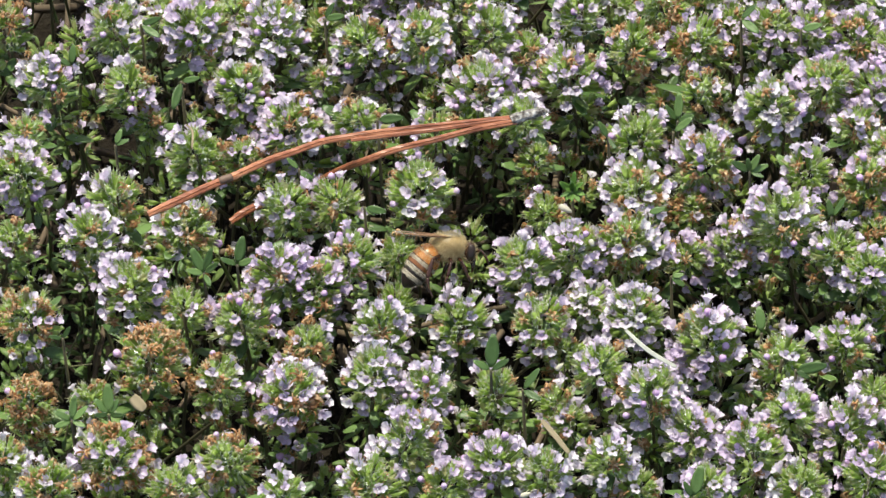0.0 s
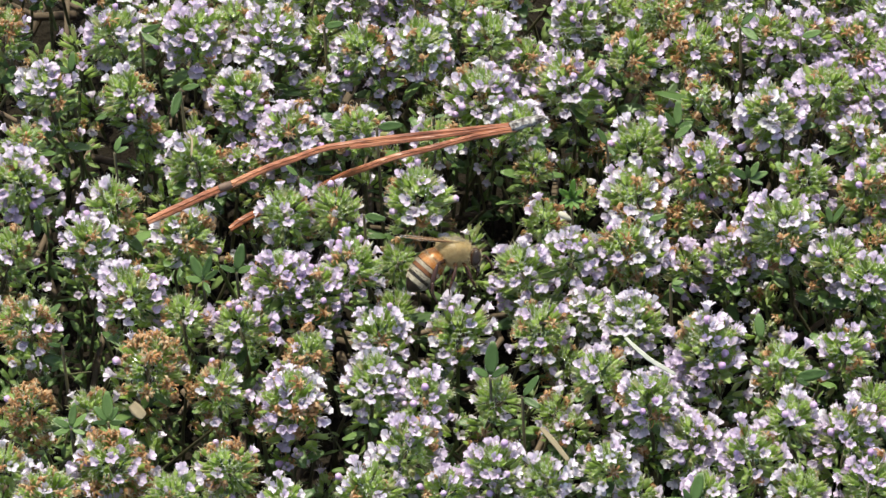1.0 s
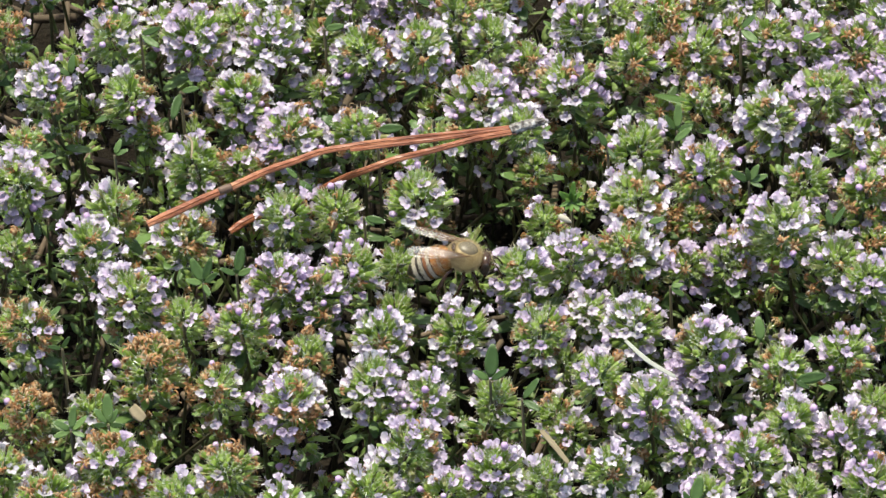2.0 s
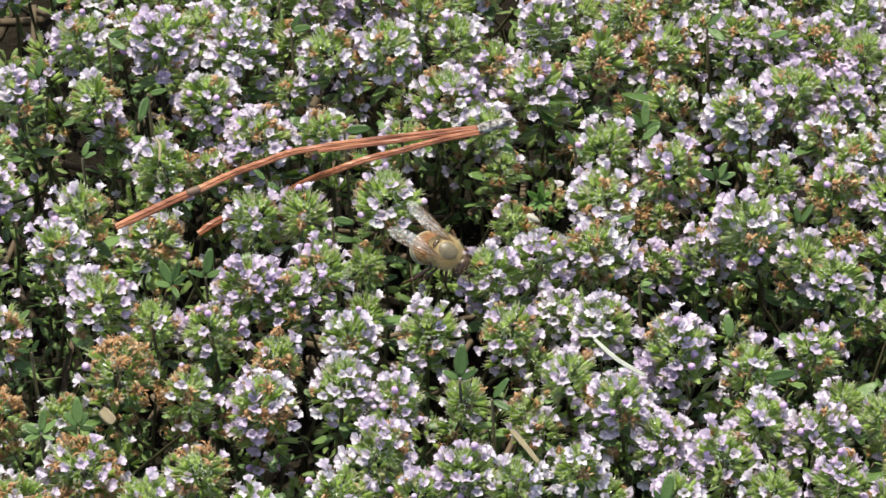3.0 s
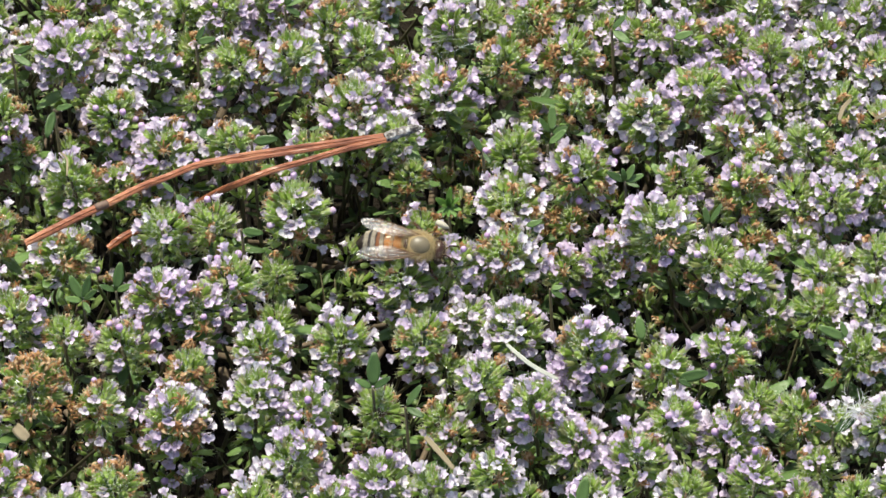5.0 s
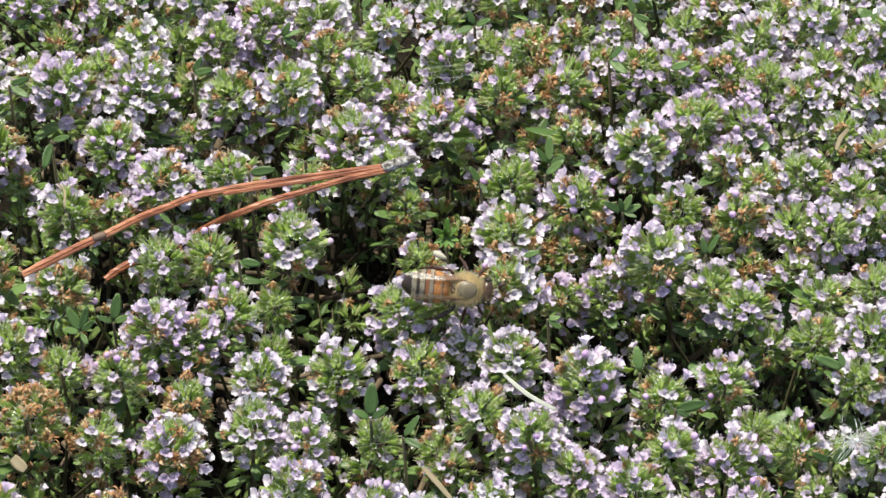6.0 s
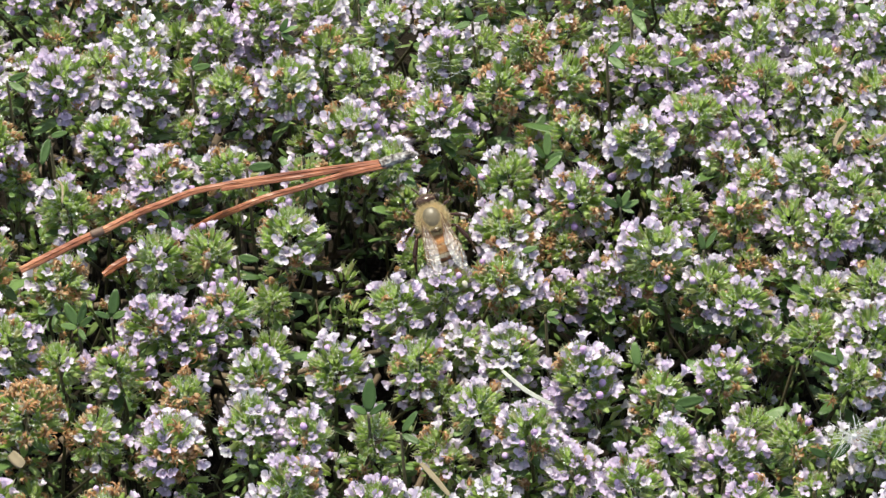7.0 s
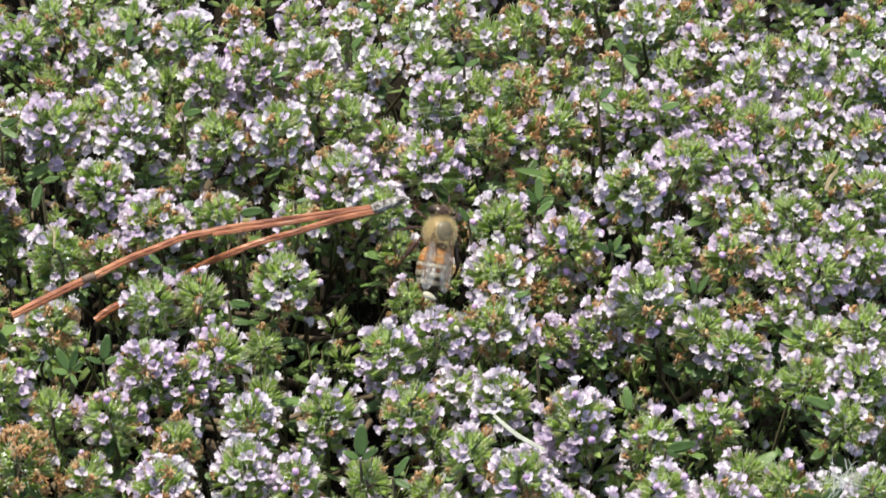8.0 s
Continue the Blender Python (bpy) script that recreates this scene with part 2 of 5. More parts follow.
def leaf_template(length, width, curl, fold, thick=0.12, rows_=7, cols=5, hairs=26):
    """A small oval leaf along y, hollowed along its midrib, with a short stalk and real thickness."""
    v, f = [], []
    for side in (1, -1):
        for i in range(rows_):
            s = i / (rows_ - 1)
            half = width * 0.5 * max(0.05, math.sin(math.pi * (0.06 + 0.88 * s ** 0.9)) ** 0.75)
            if i == 0:
                half = width * 0.09
            for k in range(cols):
                c = -1 + 2 * k / (cols - 1)
                z = fold * abs(c) * half * 0.6 + curl * length * (s * s - 0.25 * s) + side * thick * 0.5 * (1 - c * c * 0.8)
                v.append((half * c * MM, (0.35 + s * length) * MM, z * MM))
    n = rows_ * cols
    for i in range(rows_ - 1):
        for k in range(cols - 1):
            a = i * cols + k
            f.append((a, a + 1, a + cols + 1, a + cols))
            f.append((n + a, n + a + cols, n + a + cols + 1, n + a + 1))
        for k in (0, cols - 1):
            a = i * cols + k
            q = (a, a + cols, n + a + cols, n + a)
            f.append(q if k == 0 else q[::-1])
    for i in (0, rows_ - 1):
        for k in range(cols - 1):
            a = i * cols + k
            q = (a, n + a, n + a + 1, a + 1)
            f.append(q if i == 0 else q[::-1])
    m = [0] * len(f)
    for _ in range(hairs):      # bristles along the rim
        i, side = rng.randrange(0, rows_ - 1), rng.choice((0, cols - 1))
        a, c = np.array(v[i * cols + side]), np.array(v[(i + 1) * cols + side])
        q = a + (c - a) * rng.random()
        out = (1 if side else -1)
        e = q + np.array([out * rng.uniform(0.08, 0.2), rng.uniform(0.0, 0.15), rng.uniform(-0.1, 0.12)]) * MM
        k = len(v)
        v += [tuple(q - np.array([0, 0.013, 0]) * MM), tuple(q + np.array([0, 0.013, 0]) * MM), tuple(e)]
        f.append((k, k + 1, k + 2))
        m.append(2)
    return np.array(v), f, m


CALYCES = [calyx_template(24) for _ in range(4)]
DRY = [withered_template() for _ in range(5)]
LEAF_SHAPES = [leaf_template(l, w, c, d) for l, w, c, d in ((3.6, 1.5, -0.10, 0.30), (4.4, 1.8, 0.08, 0.35), (4.0, 1.4, 0.16, 0.45), (3.0, 1.5, -0.18, 0.2), (5.0, 2.0, -0.05, 0.30))]


def pile_of(tpl):
    p = Pile()
    p.add(tpl)
    return p


SMALL_LEAVES = [leaf_template(3.4, 1.4, -0.10, 0.3, 0.12, 4, 3, 2), leaf_template(3.0, 1.2, 0.12, 0.4, 0.12, 4, 3, 2), leaf_template(3.8, 1.6, 0.0, 0.3, 0.12, 4, 3, 2)]
DRIED = [pile_of(t).mesh("dried_flower", [WITHERED]) for t in DRY]
LEAVES = [pile_of(t).mesh("leaf", [LEAF, LEAF, HAIR]) for t in LEAF_SHAPES]
YOUNG_LEAVES = [pile_of(t).mesh("leaf", [YOUNG, YOUNG, HAIR]) for t in LEAF_SHAPES]


def leaf_frame(at, way, up, size, spin=0.0):
    """A leaf runs along its own y; its upper face is z."""
    y = unit(way)
    u = np.asarray(up, float)
    z = unit(u - y * (u @ y))
    x = np.cross(y, z)
    c, s = math.cos(spin), math.sin(spin)
    x, z = x * c + z * s, z * c - x * s
    m = np.eye(4)
    m[:3, 0], m[:3, 1], m[:3, 2], m[:3, 3] = x * size, y * size, z * size, at
    return m


# ---------------------------------------------------------------- ground
def build_ground():
    m, t, s, out = material("soil")
    n1, n2 = texture(t, 60, 6), texture(t, 900, 4)
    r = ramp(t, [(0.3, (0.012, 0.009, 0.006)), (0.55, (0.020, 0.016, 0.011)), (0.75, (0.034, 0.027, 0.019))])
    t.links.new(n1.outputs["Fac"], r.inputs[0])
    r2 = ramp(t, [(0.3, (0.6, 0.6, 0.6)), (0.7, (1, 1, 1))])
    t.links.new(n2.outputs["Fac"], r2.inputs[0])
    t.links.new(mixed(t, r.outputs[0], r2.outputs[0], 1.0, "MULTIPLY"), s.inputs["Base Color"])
    s.inputs["Roughness"].default_value = 0.95
    s.inputs["Specular IOR Level"].default_value = 0.1
    bump(t, s, n2.outputs["Fac"], 0.8, 0.002)
    # one sheet: fine near the plants, wide quads out to the horizon
    near = [i * 0.01 for i in range(-30, 31)]
    xs = [-2000, -300, -50, -10, -3, -1] + near + [1, 3, 10, 50, 300, 2000]
    v, f = [], []
    for y in xs:
        for x in xs:
            h = noise.noise((x * 14, y * 14, 3.1)) * 0.006 + noise.noise((x * 70, y * 70, 1.0)) * 0.002 if abs(x) <= 0.3 and abs(y) <= 0.3 else 0.0
            v.append((x, y, h))
    n = len(xs)
    for i in range(n - 1):
        for k in range(n - 1):
            f.append((i * n + k, i * n + k + 1, i * n + n + k + 1, i * n + n + k))
    p = Pile()
    p.add((np.array(v), f, [0] * len(f)))
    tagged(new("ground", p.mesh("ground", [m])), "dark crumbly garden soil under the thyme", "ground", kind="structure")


build_ground()

# ---------------------------------------------------------------- thyme
# flower heads: x, y in mm on the carpet's top, radius in mm, share of open flowers, share of dry remains
HEADS_A = [
    (7.3, 74.8, 3.4, 0.56, 0.30),
    (-17.7, 74.5, 3.5, 0.56, 0.10),
    (26.3, 73.9, 3.8, 0.77, 0.30),
    (81.4, 73.6, 3.3, 0.46, 0.00),
    (-30.2, 73.5, 3.3, 0.53, 0.10),
    (73.0, 73.1, 4.3, 0.41, 0.10),
    (62.3, 72.7, 4.3, 0.27, 0.30),
    (37.8, 72.6, 3.6, 0.41, 0.10),
    (-59.9, 72.5, 3.7, 0.38, 0.30),
    (54.0, 72.4, 3.8, 0.78, 0.10),
    (13.3, 72.4, 3.5, 0.38, 0.30),
    (44.0, 72.1, 3.4, 0.43, 0.10),
    (-45.8, 71.9, 3.5, 0.45, 0.30),
    (-52.8, 71.2, 4.1, 0.30, 0.30),
    (-67.2, 70.8, 3.8, 0.34, 0.30),
    (-36.0, 70.7, 3.9, 0.40, 0.30),
    (-8.0, 69.4, 3.5, 0.30, 0.60),
]
HEADS_B = [
    (0.3, 68.3, 3.9, 0.70, 0.20),
    (85.9, 68.3, 3.5, 0.46, 0.00),
    (-24.0, 68.2, 4.1, 0.75, 0.10),
    (22.8, 66.6, 4.3, 0.80, 0.10),
    (7.8, 66.1, 4.3, 0.70, 0.10),
    (-40.6, 66.0, 4.5, 0.60, 0.10),
    (56.5, 65.4, 4.2, 0.63, 0.30),
    (-16.4, 65.4, 4.8, 0.80, 0.00),
    (50.3, 65.2, 4.2, 0.80, 0.10),
    (-56.7, 65.2, 3.4, 0.33, 0.00),
    (66.2, 65.1, 4.0, 0.70, 0.00),
    (16.5, 65.0, 4.2, 0.70, 0.10),
    (33.6, 64.8, 4.5, 0.20, 0.80),
    (74.2, 64.5, 3.8, 0.33, 0.10),
    (-28.9, 64.2, 4.5, 0.70, 0.10),
    (-49.0, 63.4, 4.0, 0.43, 0.10),
    (40.2, 62.6, 4.2, 0.40, 0.70),
]
HEADS_C = [
    (28.1, 62.6, 3.9, 0.70, 0.40),
    (-66.8, 62.1, 4.2, 0.45, 0.30),
    (82.6, 60.6, 4.5, 0.80, 0.40),
    (-6.5, 60.0, 4.8, 0.90, 0.05),
    (1.4, 59.6, 5.1, 0.90, 0.05),
    (60.0, 59.2, 4.8, 0.80, 0.10),
    (-60.3, 58.8, 3.4, 0.65, 0.00),
    (19.2, 58.4, 4.0, 0.57, 0.10),
    (68.8, 57.3, 3.9, 0.48, 0.00),
    (11.3, 57.3, 4.3, 0.70, 0.10),
    (-36.9, 56.2, 3.5, 0.67, 0.30),
    (-18.9, 55.6, 3.8, 0.33, 0.00),
    (-13.2, 55.5, 4.8, 0.90, 0.00),
    (-25.2, 55.4, 4.3, 0.70, 0.10),
    (-47.4, 55.4, 3.7, 0.62, 0.00),
    (55.1, 55.0, 3.9, 0.26, 0.30),
    (74.6, 54.8, 5.1, 0.95, 0.00),
]
HEADS_D = [
    (45.3, 54.7, 3.4, 0.64, 0.30),
    (38.4, 54.2, 3.4, 0.41, 0.10),
    (84.9, 53.1, 3.9, 0.80, 0.10),
    (-6.5, 52.3, 3.3, 0.79, 0.10),
    (2.6, 52.2, 4.2, 0.48, 0.30),
    (25.6, 52.1, 3.5, 0.56, 0.00),
    (31.8, 51.4, 5.1, 0.20, 0.90),
    (65.3, 51.0, 5.1, 0.95, 0.00),
    (-41.5, 49.8, 3.3, 0.73, 0.30),
    (19.9, 49.7, 4.6, 0.74, 0.10),
    (-30.5, 49.5, 4.2, 0.58, 0.00),
    (80.4, 49.0, 4.8, 0.90, 0.10),
    (42.3, 48.2, 3.6, 0.54, 0.00),
    (-63.7, 47.3, 4.4, 0.34, 0.80),
    (-17.0, 47.1, 3.7, 0.29, 0.10),
    (48.2, 46.7, 4.6, 0.84, 0.10),
]
HEADS_E = [
    (-48.1, 46.7, 5.2, 0.64, 0.10),
    (-36.1, 46.1, 6.0, 1.00, 0.00),
    (7.1, 46.1, 4.6, 0.74, 0.10),
    (54.0, 46.1, 4.6, 0.74, 0.10),
    (-24.6, 45.5, 5.6, 1.00, 0.00),
    (74.3, 44.5, 4.5, 0.80, 0.10),
    (60.5, 44.3, 5.2, 1.00, 0.00),
    (-3.2, 44.3, 5.4, 0.94, 0.20),
    (-11.8, 43.7, 4.8, 0.74, 0.00),
    (37.0, 43.1, 5.8, 0.54, 0.60),
    (66.1, 42.8, 4.2, 0.75, 0.00),
    (27.6, 42.5, 5.0, 0.44, 0.70),
    (12.4, 41.9, 3.6, 0.64, 0.20),
    (82.1, 39.3, 4.5, 0.80, 0.10),
    (71.4, 38.7, 4.8, 0.90, 0.10),
    (18.1, 36.5, 6.0, 0.94, 0.20),
    (-17.5, 35.9, 3.6, 0.44, 0.00),
]
HEADS_F = [
    (-57.1, 35.3, 4.8, 0.84, 0.00),
    (55.6, 34.8, 5.8, 0.84, 0.30),
    (-45.2, 34.2, 4.8, 0.49, 0.20),
    (-28.9, 34.2, 5.2, 0.84, 0.05),
    (37.6, 33.6, 4.0, 0.24, 0.50),
    (62.5, 33.6, 4.6, 0.94, 0.20),
    (5.8, 33.6, 6.4, 1.00, 0.00),
    (75.8, 31.3, 4.0, 0.60, 0.20),
    (31.8, 31.2, 3.6, 0.29, 0.10),
    (69.4, 30.3, 3.3, 0.73, 0.10),
    (47.3, 30.0, 6.0, 0.84, 0.00),
    (11.2, 28.0, 4.2, 0.65, 0.00),
    (81.6, 27.5, 4.3, 0.70, 0.20),
    (-12.1, 27.1, 4.6, 0.49, 0.10),
]
HEADS_G = [
    (-42.4, 27.1, 2.8, 0.54, 0.10),
    (59.3, 25.9, 4.0, 0.64, 0.40),
    (-21.8, 25.9, 5.8, 0.94, 0.10),
    (-0.8, 25.2, 4.1, 0.31, 0.10),
    (-59.9, 24.2, 4.0, 0.34, 0.20),
    (28.4, 23.6, 5.3, 0.59, 0.00),
    (70.2, 22.8, 4.7, 0.60, 0.10),
    (64.1, 21.8, 4.0, 0.72, 0.10),
    (-35.5, 20.5, 5.3, 0.50, 0.30),
    (-29.0, 19.8, 3.7, 0.30, 0.60),
    (83.9, 19.7, 3.7, 0.37, 0.30),
    (76.9, 19.5, 4.0, 0.70, 0.10),
    (13.4, 19.3, 3.4, 0.25, 0.30),
    (37.6, 19.0, 6.1, 0.80, 0.20),
    (52.1, 17.2, 4.5, 0.50, 0.00),
    (-60.4, 16.1, 6.1, 0.90, 0.05),
]
HEADS_H = [
    (60.5, 14.9, 5.3, 0.40, 0.50),
    (80.5, 13.6, 4.5, 0.80, 0.10),
    (-3.5, 13.2, 5.6, 0.60, 0.10),
    (27.0, 12.6, 5.9, 0.80, 0.00),
    (67.9, 12.4, 4.5, 0.90, 0.05),
    (73.4, 11.6, 4.5, 0.80, 0.00),
    (-46.9, 10.9, 5.3, 0.40, 0.10),
    (-15.2, 10.3, 4.8, 0.50, 0.10),
    (-22.4, 9.8, 4.8, 0.60, 0.10),
    (35.9, 9.3, 3.5, 0.39, 0.30),
    (14.5, 8.6, 3.7, 0.40, 0.30),
    (48.1, 6.9, 6.2, 0.90, 0.00),
    (-36.3, 5.2, 5.6, 0.50, 0.20),
    (61.7, 5.0, 3.2, 0.35, 0.30),
    (67.8, 3.9, 3.5, 0.38, 0.10),
    (42.0, 3.5, 3.7, 0.90, 0.20),
    (-49.8, 3.5, 5.1, 0.90, 0.20),
]
HEADS_I = [
    (-60.7, 3.1, 3.5, 0.48, 0.10),
    (26.0, 2.4, 6.1, 0.70, 0.10),
    (18.4, 1.2, 5.0, 0.90, 0.00),
    (55.5, 0.7, 4.5, 0.80, 0.10),
    (-6.3, 0.1, 3.3, 0.40, 0.10),
    (78.5, -0.6, 4.7, 0.80, 0.05),
    (-12.7, -1.0, 5.0, 0.80, 0.10),
    (11.2, -1.6, 5.0, 0.80, 0.00),
    (71.2, -2.5, 4.7, 0.60, 0.30),
    (-22.6, -3.3, 5.1, 1.00, 0.10),
    (60.1, -3.3, 4.7, 0.80, 0.00),
    (-18.2, -6.1, 4.8, 1.00, 0.05),
    (82.7, -6.2, 3.7, 0.48, 0.00),
    (-43.5, -6.6, 5.3, 0.70, 0.20),
    (11.6, -7.2, 3.7, 0.70, 0.00),
    (20.3, -9.4, 3.7, 0.90, 0.00),
]
HEADS_J = [
    (-6.6, -9.4, 3.3, 0.50, 0.10),
    (77.3, -10.1, 5.1, 0.90, 0.00),
    (69.8, -10.1, 4.3, 0.34, 0.10),
    (63.2, -11.1, 3.7, 0.62, 0.00),
    (-36.3, -11.2, 4.0, 0.49, 0.30),
    (-58.4, -12.2, 5.3, 0.30, 0.60),
    (26.9, -12.2, 5.6, 1.00, 0.00),
    (-28.4, -12.7, 5.0, 0.60, 0.20),
    (2.4, -13.3, 5.4, 0.70, 0.05),
    (13.5, -13.3, 5.0, 0.70, 0.10),
    (-9.0, -14.4, 4.7, 1.00, 0.00),
    (36.7, -17.7, 6.8, 1.00, 0.10),
    (56.3, -17.7, 4.8, 0.70, 0.10),
    (-18.8, -18.2, 4.3, 0.50, 0.50),
    (74.7, -18.9, 4.3, 0.80, 0.00),
    (80.9, -20.1, 3.6, 0.76, 0.00),
    (-40.4, -20.4, 6.2, 0.15, 0.90),
]
HEADS_K = [
    (47.2, -20.4, 4.8, 0.50, 0.05),
    (21.7, -22.1, 4.7, 0.60, 0.15),
    (-9.7, -23.7, 5.0, 0.90, 0.00),
    (-31.2, -24.8, 4.8, 0.30, 0.70),
    (-2.3, -26.4, 4.7, 0.80, 0.00),
    (7.5, -26.4, 4.3, 0.20, 0.00),
    (59.9, -27.3, 3.5, 0.46, 0.00),
    (-21.0, -27.5, 6.2, 0.80, 0.30),
    (28.6, -27.5, 5.7, 1.00, 0.00),
    (-57.3, -28.6, 4.5, 0.10, 0.90),
    (-49.0, -29.0, 3.7, 0.50, 0.30),
    (16.0, -29.1, 3.5, 0.36, 0.30),
    (65.2, -30.4, 4.7, 0.40, 0.20),
    (48.0, -30.8, 4.8, 0.80, 0.00),
    (76.8, -32.1, 4.3, 0.80, 0.10),
]
HEADS_L = [
    (71.2, -32.9, 3.6, 0.70, 0.00),
    (55.7, -34.0, 5.9, 0.90, 0.05),
    (34.3, -34.5, 4.8, 0.85, 0.00),
    (-4.6, -36.1, 5.7, 0.90, 0.00),
    (42.3, -37.7, 5.6, 0.90, 0.05),
    (-45.6, -39.3, 6.2, 0.50, 0.50),
    (22.9, -39.3, 4.3, 0.80, 0.05),
    (-60.5, -39.6, 4.3, 0.69, 0.10),
    (-29.4, -39.9, 5.1, 0.30, 0.70),
    (67.6, -40.2, 3.5, 0.66, 0.00),
    (7.0, -40.4, 5.3, 0.95, 0.00),
    (14.0, -42.5, 4.7, 0.70, 0.05),
    (58.4, -42.5, 4.5, 0.90, 0.00),
    (78.3, -44.5, 4.3, 0.79, 0.10),
    (-10.3, -44.6, 5.3, 0.70, 0.10),
    (49.1, -44.6, 4.5, 0.70, 0.10),
    (36.0, -44.6, 4.0, 0.70, 0.00),
]
HEADS_M = [
    (0.5, -44.6, 4.5, 0.80, 0.00),
    (-53.9, -45.2, 5.3, 0.50, 0.40),
    (-36.6, -45.2, 4.8, 0.50, 0.40),
    (26.7, -45.7, 3.7, 0.50, 0.00),
    (-21.9, -46.2, 3.9, 0.70, 0.00),
    (72.0, -46.5, 4.0, 0.47, 0.30),
    (64.6, -47.1, 3.7, 0.36, 0.10),
]
HEADS_N = [
    (35.0, -0.4, 3.8, 0.60, 0.10),
    (40.5, 0.3, 3.8, 0.70, 0.10),
    (31.1, -25.0, 3.6, 0.50, 0.00),
    (17.1, -19.5, 3.6, 0.40, 0.20),
    (17.7, -32.5, 3.5, 0.40, 0.10),
]
HEADS = HEADS_A + HEADS_B + HEADS_C + HEADS_D + HEADS_E + HEADS_F + HEADS_G + HEADS_H + HEADS_I + HEADS_J + HEADS_K + HEADS_L + HEADS_M + HEADS_N

# deep shaded gaps between the heads: x, y, radius in mm
GAPS = [
    (5.0, 12.5, 5.0),
    (18.5, 26.4, 3.4),
    (38.0, -7.1, 5.4),
    (-50.9, -10.6, 3.8),
    (-49.0, -19.4, 5.0),
    (-3.2, -6.4, 2.2),
    (35.7, -28.4, 2.9),
    (-48.8, 20.6, 3.0),
    (-61.8, 31.7, 2.7),
    (-60.1, 51.4, 4.6),
    (1.4, -9.0, 3.2),
    (45.0, 16.5, 2.7),
    (52.9, -8.5, 2.4),
    (47.8, -19.5, 1.9),
    (17.8, -25.0, 2.4),
    (7.6, -17.3, 1.9),
    (-15.0, -32.5, 2.7),
    (-36.9, -30.3, 3.2),
    (-37.0, 35.2, 2.1),
    (-18.3, 42.3, 2.1),
    (-5.1, 34.0, 2.1),
    (55.8, 25.7, 2.9),
    (59.5, -19.5, 2.4),
    (53.7, -16.3, 2.7),
    (68.9, -19.8, 4.0),
    (61.6, -5.0, 2.4),
    (39.4, -4.0, 2.1),
]


def in_gap(x, y, z, more=0.0):
    """Whether a piece at that height shows in one of the gaps, seen along the slope."""
    lift = z - 48.8
    return any(math.hypot(x - a, (y + lift - b) * 0.72) < q + more for a, b, q in GAPS)


